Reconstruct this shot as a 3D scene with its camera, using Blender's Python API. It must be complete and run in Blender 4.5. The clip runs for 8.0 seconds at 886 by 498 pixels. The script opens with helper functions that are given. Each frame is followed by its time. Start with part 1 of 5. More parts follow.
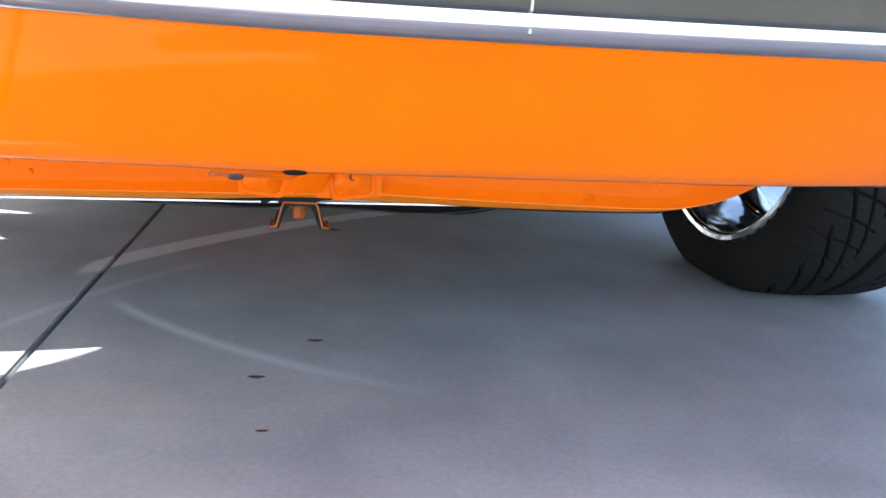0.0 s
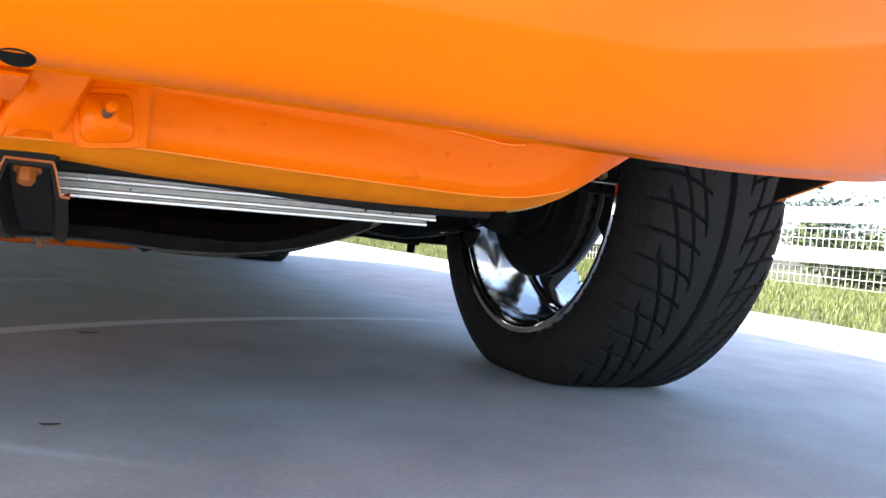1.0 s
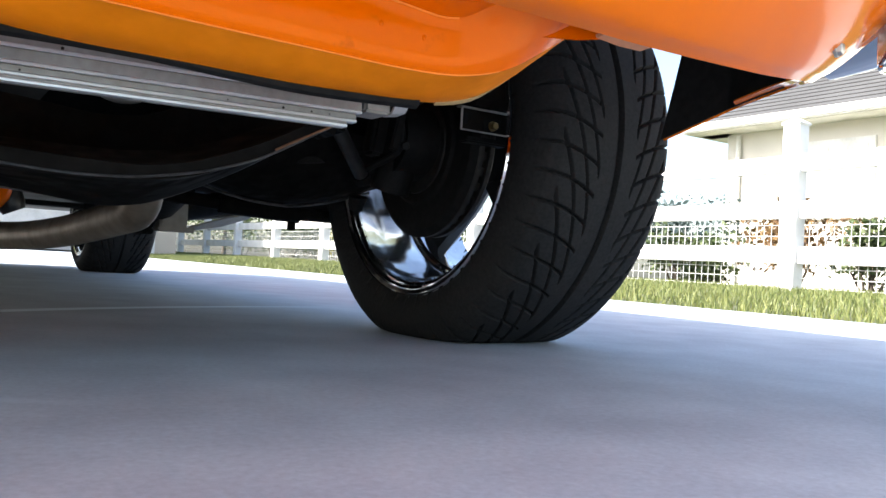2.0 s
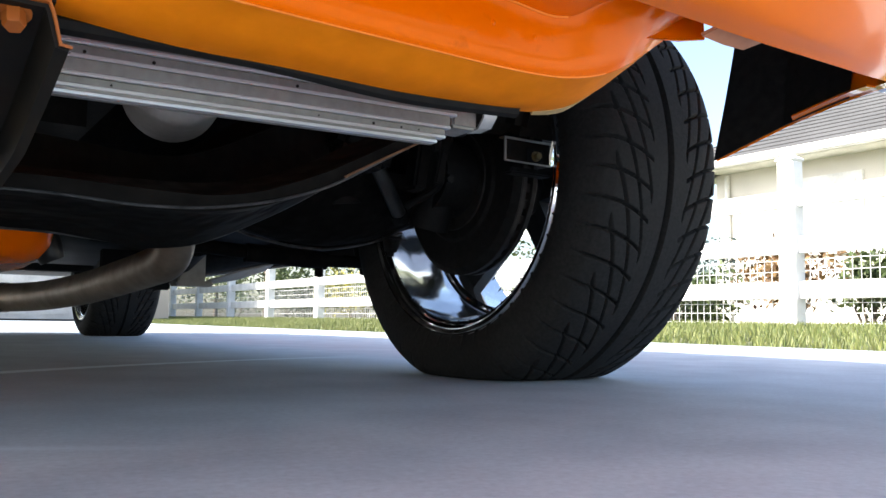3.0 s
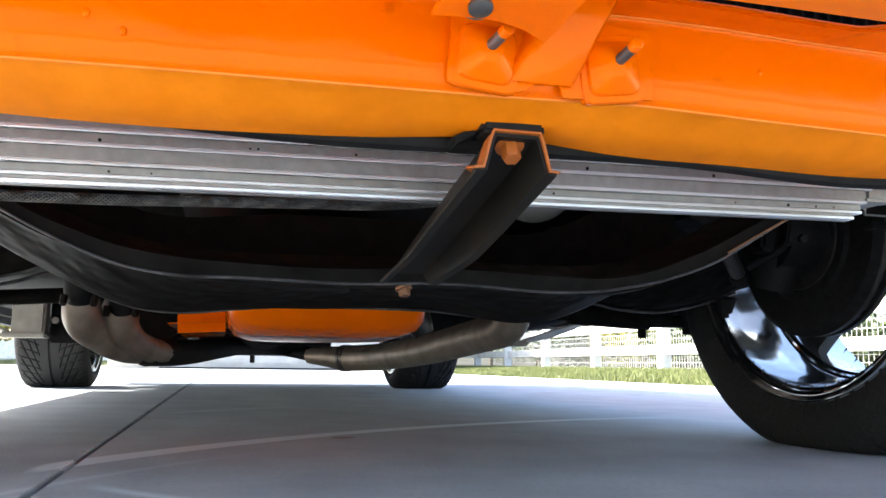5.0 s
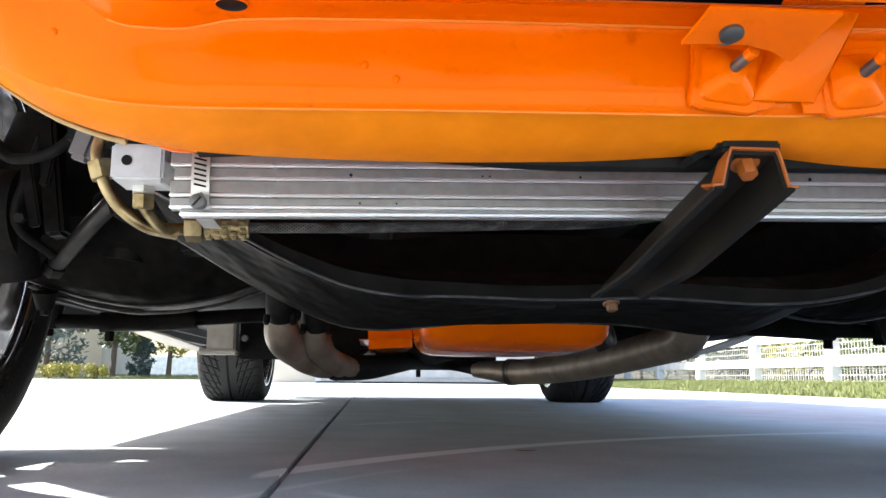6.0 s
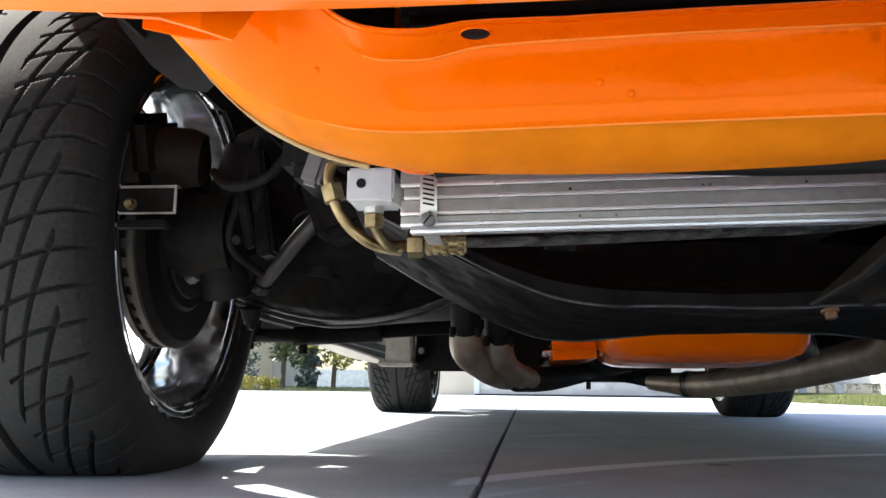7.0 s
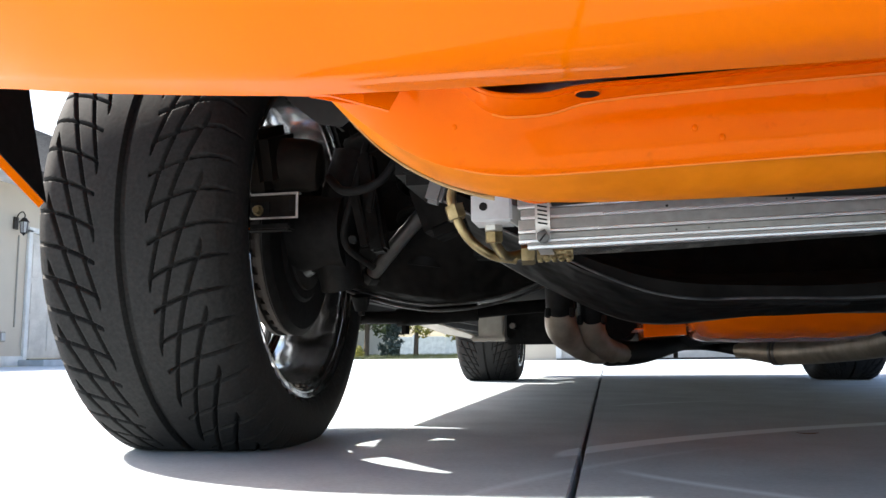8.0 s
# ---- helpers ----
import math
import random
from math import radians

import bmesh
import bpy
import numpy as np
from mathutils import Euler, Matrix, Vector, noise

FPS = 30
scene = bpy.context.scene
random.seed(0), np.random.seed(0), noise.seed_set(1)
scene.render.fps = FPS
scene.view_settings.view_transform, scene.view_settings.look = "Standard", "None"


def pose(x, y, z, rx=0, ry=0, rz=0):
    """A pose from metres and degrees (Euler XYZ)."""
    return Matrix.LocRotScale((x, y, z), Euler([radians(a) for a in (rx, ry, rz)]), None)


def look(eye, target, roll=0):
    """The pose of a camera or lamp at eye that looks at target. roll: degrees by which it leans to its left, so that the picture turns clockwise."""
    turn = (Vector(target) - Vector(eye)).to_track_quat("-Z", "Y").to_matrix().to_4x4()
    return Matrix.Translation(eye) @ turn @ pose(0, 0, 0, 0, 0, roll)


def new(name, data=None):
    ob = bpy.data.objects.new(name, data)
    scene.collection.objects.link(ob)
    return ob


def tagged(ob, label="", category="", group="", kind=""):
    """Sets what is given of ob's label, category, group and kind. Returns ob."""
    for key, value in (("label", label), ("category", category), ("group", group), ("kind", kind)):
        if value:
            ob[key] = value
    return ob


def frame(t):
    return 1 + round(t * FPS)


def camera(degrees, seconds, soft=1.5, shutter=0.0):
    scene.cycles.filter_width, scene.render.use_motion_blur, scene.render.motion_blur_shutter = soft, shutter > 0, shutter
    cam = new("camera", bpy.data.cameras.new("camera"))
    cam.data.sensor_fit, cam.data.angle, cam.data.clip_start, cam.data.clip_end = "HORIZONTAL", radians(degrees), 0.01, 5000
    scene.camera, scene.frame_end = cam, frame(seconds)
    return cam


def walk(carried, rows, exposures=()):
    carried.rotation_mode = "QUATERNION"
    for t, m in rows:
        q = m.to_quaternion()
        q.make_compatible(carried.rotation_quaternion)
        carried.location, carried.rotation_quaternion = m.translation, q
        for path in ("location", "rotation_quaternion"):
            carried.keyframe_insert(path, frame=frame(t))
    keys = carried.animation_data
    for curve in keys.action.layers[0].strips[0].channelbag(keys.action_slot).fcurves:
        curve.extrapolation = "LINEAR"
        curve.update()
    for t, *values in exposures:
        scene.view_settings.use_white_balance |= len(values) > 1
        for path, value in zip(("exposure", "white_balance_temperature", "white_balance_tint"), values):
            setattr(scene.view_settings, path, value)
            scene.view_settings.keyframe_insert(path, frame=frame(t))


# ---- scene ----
cam = camera(56.87, 8.0)
PATH = [
    (0, (0.012, -1.191, 0.3387), (0.3207, 0.7222, -0.1559), 3.95),
    (0.5, (0.025, -1.143, 0.2649), (0.5616, 0.7665, 0.0055), 6.47),
    (1, (0.034, -1.089, 0.1983), (0.8234, 0.7484, 0.1640), 5.72),
    (1.5, (0.020, -1.071, 0.1273), (1.0161, 0.6625, 0.1659), 4.22),
    (1.7, (0.015, -1.065, 0.1185), (1.0664, 0.6351, 0.1445), 4.2),
    (2.8, (-0.025, -0.980, 0.0813), (1.1058, 0.6617, 0.2419), 1.2),
    (3, (-0.036, -0.974, 0.0815), (1.0689, 0.6832, 0.2567), 0.74),
    (3.5, (-0.065, -0.958, 0.0866), (0.9257, 0.7660, 0.3038), 0.1),
    (4, (-0.088, -0.953, 0.0968), (0.7470, 0.8484, 0.3355), 0.24),
    (4.5, (-0.109, -0.950, 0.1060), (0.5674, 0.9151, 0.3595), 0.46),
    (5.8, (-0.174, -0.965, 0.1037), (0.0666, 0.9962, 0.4164), 0.55),
    (6, (-0.185, -0.968, 0.1047), (-0.0130, 1.0002, 0.4157), 0.40),
    (6.5, (-0.209, -0.977, 0.1022), (-0.2172, 0.9961, 0.4301), 0.45),
    (7, (-0.225, -0.982, 0.1019), (-0.4236, 0.9790, 0.4398), 0.65),
    (7.5, (-0.238, -0.998, 0.1012), (-0.5620, 0.9479, 0.4324), 0.6),
    (8, (-0.241, -1.071, 0.1210), (-0.6261, 0.8757, 0.3770), -0.55),
]
EXPOSURES = [(0.0, 1.86), (0.5, 2.06), (1.0, 1.97), (1.5, 1.74), (3.0, 1.64), (3.5, 1.84), (4.5, 2.28), (6.0, 2.0), (6.5, 1.9), (7.0, 1.75), (8.0, 1.5)]
walk(cam, [(t, look(e, g, r)) for t, e, g, r in PATH], EXPOSURES)

# ---- world and light ----
SUN_WAY = Vector((1.05, -0.25, -1.0)).normalized()
world = bpy.data.worlds.new("sky_world")
scene.world = world
world.use_nodes = True
wn = world.node_tree
sky = wn.nodes.new("ShaderNodeTexSky")
sky.sky_type = "NISHITA"
sky.sun_disc = False
sky.sun_elevation = math.asin(-SUN_WAY.z)
sky.sun_rotation = math.atan2(-SUN_WAY.x, -SUN_WAY.y)
sky.air_density, sky.dust_density, sky.ozone_density = 1.0, 2.6, 1.0
wn.links.new(sky.outputs[0], wn.nodes["Background"].inputs[0])
wn.nodes["Background"].inputs[1].default_value = 0.148
sun = new("sun", bpy.data.lights.new("sun", "SUN"))
sun.data.energy, sun.data.angle, sun.data.color = 4.6, radians(0.53), (1.0, 0.95, 0.87)
sun.matrix_world = look((-20, 6, 20), Vector((-20, 6, 20)) + SUN_WAY)


# ---- materials ----
def nodes_of(name):
    m = bpy.data.materials.new(name)
    m.use_nodes = True
    t = m.node_tree
    return m, t, t.nodes["Principled BSDF"]


def node(t, kind, **sets):
    n = t.nodes.new(kind)
    for k, v in sets.items():
        n.inputs[k.replace("_", " ")].default_value = v
    return n


def noise_tex(t, scale, detail=4.0, rough=0.55, coords="Object"):
    c = t.nodes.new("ShaderNodeTexCoord")
    n = node(t, "ShaderNodeTexNoise", Scale=scale, Detail=detail, Roughness=rough)
    t.links.new(c.outputs[coords], n.inputs["Vector"])
    return n


def ramp(t, source, lo, hi, a, b):
    r = t.nodes.new("ShaderNodeValToRGB")
    r.color_ramp.elements[0].position, r.color_ramp.elements[1].position = lo, hi
    r.color_ramp.elements[0].color, r.color_ramp.elements[1].color = (*a, 1), (*b, 1)
    t.links.new(source, r.inputs[0])
    return r


def mix(t, fac, a, b, kind="MIX"):
    m = t.nodes.new("ShaderNodeMix")
    m.data_type, m.blend_type = "RGBA", kind
    for sock, v in ((m.inputs[0], fac), (m.inputs[6], a), (m.inputs[7], b)):
        if isinstance(v, (int, float)):
            sock.default_value = v
        elif isinstance(v, tuple):
            sock.default_value = (*v, 1)
        else:
            t.links.new(v, sock)
    return m.outputs[2]


def bump(t, bsdf, height, strength, distance):
    b = node(t, "ShaderNodeBump", Strength=strength, Distance=distance)
    t.links.new(height, b.inputs["Height"])
    t.links.new(b.outputs[0], bsdf.inputs["Normal"])
    return b


def grained(name, a, b, scale=30.0, rough=(0.5, 0.7), metal=0.0, bumps=0.15, dist=0.001, big=3.0, coat=0.0, spread=0.5, spec=0.5):
    """A surface of two tones at two scales, with fine relief."""
    m, t, p = nodes_of(name)
    n1, n2 = noise_tex(t, scale, 6.0), noise_tex(t, big, 3.0)
    fine = ramp(t, n1.outputs["Fac"], 0.5 - spread / 2, 0.5 + spread / 2, a, b)
    wide = ramp(t, n2.outputs["Fac"], 0.3, 0.7, (0.82, 0.82, 0.82), (1.12, 1.12, 1.12))
    t.links.new(mix(t, 1.0, fine.outputs[0], wide.outputs[0], "MULTIPLY"), p.inputs["Base Color"])
    r = node(t, "ShaderNodeMapRange", To_Min=rough[0], To_Max=rough[1])
    t.links.new(n2.outputs["Fac"], r.inputs["Value"])
    t.links.new(r.outputs[0], p.inputs["Roughness"])
    p.inputs["Metallic"].default_value = metal
    p.inputs["Specular IOR Level"].default_value = spec
    p.inputs["Coat Weight"].default_value = coat
    p.inputs["Coat Roughness"].default_value = 0.04
    if bumps:
        bump(t, p, n1.outputs["Fac"], bumps, dist)
    return m


def dented(m, scale, strength, distance):
    """Adds shallow dents to a grained surface."""
    t = m.node_tree
    fine = next(n for n in t.nodes if n.bl_idname == "ShaderNodeBump")
    wavy = node(t, "ShaderNodeBump", Strength=strength, Distance=distance)
    t.links.new(noise_tex(t, scale, 2.0).outputs["Fac"], wavy.inputs["Height"])
    t.links.new(wavy.outputs[0], fine.inputs["Normal"])
    return m


def paint_material():
    """Glossy orange car paint with faint dust and orange peel."""
    m, t, p = nodes_of("orange_car_paint")
    n1, n2 = noise_tex(t, 260.0, 2.0), noise_tex(t, 7.0, 5.0)
    tone = ramp(t, n2.outputs["Fac"], 0.3, 0.75, (0.80, 0.150, 0.0), (0.86, 0.170, 0.0))
    t.links.new(tone.outputs[0], p.inputs["Base Color"])
    p.inputs["Specular IOR Level"].default_value = 0.3
    p.inputs["Specular Tint"].default_value = (1.0, 0.50, 0.12, 1)
    p.inputs["Coat Weight"].default_value = 0.15
    p.inputs["Coat Roughness"].default_value = 0.04
    r = node(t, "ShaderNodeMapRange", To_Min=0.04, To_Max=0.13)
    t.links.new(n2.outputs["Fac"], r.inputs["Value"])
    t.links.new(r.outputs[0], p.inputs["Roughness"])
    bump(t, p, n1.outputs["Fac"], 0.03, 0.0006)
    return m


def chassis_paint_material():
    """Orange overspray on the lower panel, in two random tones with specks of dust."""
    m, t, p = nodes_of("orange_lower_panel_paint")
    n2 = noise_tex(t, 9.0, 5.0)
    n3 = noise_tex(t, 55.0, 4.0)
    tone = ramp(t, n2.outputs["Fac"], 0.3, 0.75, (0.78, 0.118, 0.0), (0.86, 0.142, 0.0))
    dust = ramp(t, n3.outputs["Fac"], 0.62, 0.78, (1, 1, 1), (0.72, 0.66, 0.6))
    t.links.new(mix(t, 1.0, tone.outputs[0], dust.outputs[0], "MULTIPLY"), p.inputs["Base Color"])
    p.inputs["Specular IOR Level"].default_value = 0.3
    p.inputs["Specular Tint"].default_value = (1.0, 0.50, 0.12, 1)
    p.inputs["Coat Weight"].default_value = 0.05
    p.inputs["Coat Roughness"].default_value = 0.06
    r = node(t, "ShaderNodeMapRange", To_Min=0.08, To_Max=0.22)
    t.links.new(n2.outputs["Fac"], r.inputs["Value"])
    t.links.new(r.outputs[0], p.inputs["Roughness"])
    fine = bump(t, p, n3.outputs["Fac"], 0.05, 0.001)
    dents = noise_tex(t, 22.0, 2.0)
    wavy = node(t, "ShaderNodeBump", Strength=0.35, Distance=0.006)
    t.links.new(dents.outputs["Fac"], wavy.inputs["Height"])
    t.links.new(wavy.outputs[0], fine.inputs["Normal"])
    return m


def concrete_material():
    """Broomed grey concrete with blotches, fine pits, and painted arcs of reflected light."""
    m, t, p = nodes_of("concrete")
    fine, wide, blot = noise_tex(t, 160.0, 6.0, 0.7), noise_tex(t, 1.3, 6.0), noise_tex(t, 7.0, 5.0)
    base = ramp(t, wide.outputs["Fac"], 0.25, 0.75, (0.444, 0.492, 0.526), (0.562, 0.620, 0.658))
    grain = ramp(t, fine.outputs["Fac"], 0.3, 0.7, (0.86, 0.86, 0.86), (1.1, 1.1, 1.1))
    blots = ramp(t, blot.outputs["Fac"], 0.30, 0.64, (0.82, 0.825, 0.84), (1.05, 1.05, 1.04))
    c = mix(t, 1.0, base.outputs[0], grain.outputs[0], "MULTIPLY")
    c = mix(t, 1.0, c, blots.outputs[0], "MULTIPLY")
    # arcs of light thrown by the wheels, put into the concrete's colour
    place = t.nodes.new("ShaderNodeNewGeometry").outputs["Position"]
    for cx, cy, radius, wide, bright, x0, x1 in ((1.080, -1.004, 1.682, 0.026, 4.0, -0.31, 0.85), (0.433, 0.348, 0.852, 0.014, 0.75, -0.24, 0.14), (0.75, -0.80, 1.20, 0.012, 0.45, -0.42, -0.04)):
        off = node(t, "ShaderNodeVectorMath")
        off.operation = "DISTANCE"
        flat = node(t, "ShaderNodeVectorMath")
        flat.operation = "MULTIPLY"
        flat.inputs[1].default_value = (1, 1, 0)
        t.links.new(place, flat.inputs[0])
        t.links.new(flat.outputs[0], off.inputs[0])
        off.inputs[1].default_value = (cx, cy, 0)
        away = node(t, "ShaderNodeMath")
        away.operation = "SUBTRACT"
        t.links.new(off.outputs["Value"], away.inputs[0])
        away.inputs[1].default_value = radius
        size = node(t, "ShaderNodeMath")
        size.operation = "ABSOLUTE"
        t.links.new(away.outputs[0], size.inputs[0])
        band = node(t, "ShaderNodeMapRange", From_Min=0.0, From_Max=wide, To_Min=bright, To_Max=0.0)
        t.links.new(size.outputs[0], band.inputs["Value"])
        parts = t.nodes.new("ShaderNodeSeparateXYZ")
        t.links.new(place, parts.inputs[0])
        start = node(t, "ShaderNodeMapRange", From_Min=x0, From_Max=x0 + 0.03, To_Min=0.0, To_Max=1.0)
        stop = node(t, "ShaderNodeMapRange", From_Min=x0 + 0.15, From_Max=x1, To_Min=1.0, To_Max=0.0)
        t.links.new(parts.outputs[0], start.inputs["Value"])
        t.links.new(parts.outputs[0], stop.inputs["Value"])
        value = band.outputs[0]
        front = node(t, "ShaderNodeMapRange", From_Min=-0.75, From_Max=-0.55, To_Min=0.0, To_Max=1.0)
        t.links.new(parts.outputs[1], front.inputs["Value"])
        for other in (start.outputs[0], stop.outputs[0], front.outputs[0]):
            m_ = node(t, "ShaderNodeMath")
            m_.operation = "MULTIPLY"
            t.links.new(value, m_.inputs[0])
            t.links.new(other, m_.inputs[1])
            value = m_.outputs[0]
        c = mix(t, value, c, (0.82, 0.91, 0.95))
    t.links.new(c, p.inputs["Base Color"])
    p.inputs["Roughness"].default_value = 0.75
    bump(t, p, fine.outputs["Fac"], 0.25, 0.0015)
    return m


ORANGE = paint_material()
PANEL_ORANGE = chassis_paint_material()
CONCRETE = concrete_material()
JOINT = grained("joint_dirt", (0.03, 0.028, 0.026), (0.07, 0.065, 0.06), 120)
BLACK = grained("undercoat_black", (0.006, 0.0057, 0.0053), (0.0155, 0.0146, 0.0137), 90, (0.45, 0.75), bumps=0.25, spec=0.12)
SATIN = dented(grained("satin_black_steel", (0.0048, 0.0043, 0.0039), (0.0125, 0.0110, 0.0096), 60, (0.38, 0.85), bumps=0.4, spec=0.055, big=11.0), 16.0, 0.8, 0.02)
RUBBER = grained("tyre_rubber", (0.0112, 0.0108, 0.0102), (0.0265, 0.0254, 0.0238), 220, (0.66, 0.9), bumps=0.4, dist=0.0006, big=9, spec=0.20)
CHROME = grained("chrome", (0.86, 0.86, 0.86), (0.9, 0.9, 0.9), 20, (0.03, 0.08), 1.0, bumps=0.0)
BUMPER_CHROME = grained("bumper_chrome", (0.62, 0.62, 0.63), (0.7, 0.7, 0.7), 20, (0.05, 0.14), 1.0, bumps=0.0)
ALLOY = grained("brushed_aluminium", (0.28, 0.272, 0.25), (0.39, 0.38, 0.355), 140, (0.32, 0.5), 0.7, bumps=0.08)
# brighter alloy for rib lips: their caught light is put into the colour
ALLOY_GLINT = grained("aluminium_edge_glint", (0.88, 0.88, 0.87), (0.95, 0.95, 0.94), 140, (0.2, 0.35), 0.7, bumps=0.03)
ZINC = grained("zinc_plate", (0.5, 0.48, 0.44), (0.68, 0.66, 0.6), 60, (0.3, 0.5), 0.9, bumps=0.06)
BRASS = grained("gold_zinc_fitting", (0.13, 0.095, 0.042), (0.40, 0.31, 0.16), 90, (0.2, 0.5), 0.95, bumps=0.08)
BRAID = grained("braided_steel", (0.055, 0.052, 0.047), (0.14, 0.135, 0.12), 300, (0.35, 0.5), 0.9, bumps=0.5)
PIPE = grained("heat_stained_steel", (0.15, 0.12, 0.09), (0.38, 0.32, 0.25), 26, (0.35, 0.55), 0.55, bumps=0.1)
RUST = grained("rusty_iron", (0.10, 0.045, 0.02), (0.24, 0.12, 0.06), 80, (0.6, 0.85), 0.2, bumps=0.3)
ROTOR = grained("machined_iron", (0.024, 0.022, 0.020), (0.06, 0.054, 0.049), 60, (0.45, 0.65), 0.7)
BEIGE_STEEL = grained("pale_grey_steel", (0.27, 0.25, 0.21), (0.40, 0.37, 0.32), 40, (0.45, 0.65), 0.1)
WHITE_VINYL = grained("white_vinyl", (0.76, 0.76, 0.75), (0.84, 0.84, 0.83), 20, (0.4, 0.55), bumps=0.03)
STUCCO = grained("beige_stucco", (0.50, 0.43, 0.34), (0.60, 0.53, 0.43), 90, (0.8, 0.95), bumps=0.4, dist=0.004, big=0.6)
PALE_STUCCO = grained("pale_stucco", (0.66, 0.62, 0.55), (0.76, 0.72, 0.65), 90, (0.8, 0.95), bumps=0.3, dist=0.003, big=0.6)
TRIM = grained("white_trim_paint", (0.68, 0.67, 0.64), (0.78, 0.77, 0.74), 30, (0.5, 0.65), bumps=0.05)
DOORPAINT = grained("door_paint", (0.60, 0.56, 0.50), (0.68, 0.64, 0.58), 30, (0.45, 0.6), bumps=0.05)
SHINGLE = grained("grey_shingle", (0.055, 0.055, 0.057), (0.10, 0.10, 0.10), 60, (0.85, 0.95), bumps=0.4, dist=0.004, big=1.2)
IRON = grained("dark_bronze", (0.03, 0.026, 0.022), (0.06, 0.05, 0.042), 60, (0.4, 0.6), 0.6)
# brown-black tone of the dark reflection in the bumper face
REFLECTION_BROWN = grained("brown_black_reflection", (0.035, 0.03, 0.025), (0.06, 0.052, 0.043), 30, (0.35, 0.5), bumps=0.05)
LAMP_GLASS = grained("amber_lens", (0.55, 0.28, 0.18), (0.66, 0.36, 0.24), 50, (0.08, 0.15), bumps=0.0, coat=1.0)
DULL_STEEL = grained("dull_steel", (0.10, 0.10, 0.095), (0.20, 0.195, 0.18), 60, (0.4, 0.6), 0.8)
GREY_PLASTIC = grained("grey_plastic", (0.10, 0.10, 0.10), (0.16, 0.16, 0.155), 40, (0.4, 0.6), bumps=0.1)
CAST = grained("dark_cast_alloy", (0.03, 0.03, 0.03), (0.06, 0.06, 0.058), 40, (0.3, 0.5), 0.6, bumps=0.1)
OVERSPRAY = grained("orange_overspray", (0.26, 0.06, 0.004), (0.42, 0.115, 0.01), 50, (0.5, 0.7), bumps=0.1)
DUSTY = grained("dusty_primer", (0.34, 0.22, 0.08), (0.46, 0.33, 0.15), 60, (0.6, 0.8), bumps=0.1)
PLASTIC = grained("pale_plastic", (0.44, 0.44, 0.43), (0.58, 0.58, 0.57), 90, (0.35, 0.5), bumps=0.05)
GLOSS_BLACK = grained("glossy_black_paint", (0.006, 0.006, 0.006), (0.012, 0.0115, 0.011), 60, (0.25, 0.45), bumps=0.2, spec=0.4)
RIM_CHROME = dented(grained("polished_rim", (0.84, 0.84, 0.84), (0.92, 0.92, 0.92), 30, (0.04, 0.16), 1.0, bumps=0.12, big=14.0), 11.0, 0.3, 0.01)
# panel paint again, yellower: the underside's light is put into its colour
UNDERSIDE_ORANGE = grained("orange_underside_tone", (0.72, 0.185, 0.002), (0.88, 0.24, 0.006), 45, (0.4, 0.6), bumps=0.08, big=8.0, spec=0.06)
# paler orange that puts the creases' highlight into the colour
GLINT_ORANGE = grained("orange_crease_glint", (0.82, 0.18, 0.008), (0.92, 0.26, 0.03), 60, (0.35, 0.5), bumps=0.1, spec=0.2)
TAB_ORANGE = grained("pale_tab_orange", (0.52, 0.20, 0.09), (0.64, 0.28, 0.14), 60, (0.5, 0.7), bumps=0.1)
BRACE_BLACK = grained("dusty_black_brace", (0.004, 0.004, 0.0038), (0.020, 0.015, 0.009), 24, (0.4, 0.7), bumps=0.3, spec=0.2)
# lighter metal that puts highlights along the black steel edges into the colour
STEEL_GLINT = grained("steel_edge_glint", (0.025, 0.024, 0.022), (0.16, 0.15, 0.14), 45, (0.25, 0.5), 0.7, bumps=0.2, big=12.0)
CALIPER = grained("dusty_caliper_iron", (0.006, 0.0047, 0.0036), (0.018, 0.0135, 0.0095), 50, (0.55, 0.75), 0.1, bumps=0.3, spec=0.12)
DARK_STEEL = grained("dark_oily_steel", (0.10, 0.095, 0.09), (0.17, 0.165, 0.155), 40, (0.28, 0.45), 0.85, bumps=0.08)
DARK_PLASTIC = grained("dark_plastic", (0.0075, 0.0074, 0.007), (0.017, 0.0165, 0.016), 40, (0.7, 0.85), bumps=0.1, spec=0.08)
EARTH = grained("lawn_soil", (0.06, 0.07, 0.03), (0.12, 0.13, 0.05), 40, (0.85, 0.95), bumps=0.4, dist=0.01, big=0.3)
BARK = grained("bark", (0.07, 0.055, 0.04), (0.15, 0.12, 0.09), 30, (0.85, 0.95), bumps=0.6, dist=0.01)
GLASS_DARK = grained("window_glass", (0.02, 0.024, 0.028), (0.03, 0.034, 0.038), 3, (0.03, 0.06), bumps=0.0, coat=1.0)


def leafy(name, a, b):
    m, t, p = nodes_of(name)
    g = t.nodes.new("ShaderNodeNewGeometry")
    r = ramp(t, g.outputs["Random Per Island"], 0.0, 1.0, a, b)
    t.links.new(r.outputs[0], p.inputs["Base Color"])
    p.inputs["Roughness"].default_value = 0.55
    p.inputs["Transmission Weight"].default_value = 0.0
    p.inputs["Subsurface Weight"].default_value = 0.0
    return m


GRASS = leafy("grass_blades", (0.07, 0.105, 0.022), (0.20, 0.215, 0.07))
LEAF = leafy("leaves", (0.035, 0.06, 0.018), (0.10, 0.13, 0.04))
LEAF_YELLOW = leafy("yellow_leaves", (0.20, 0.19, 0.03), (0.36, 0.32, 0.06))
LEAF_BLUE = leafy("blue_green_needles", (0.04, 0.065, 0.06), (0.10, 0.14, 0.13))
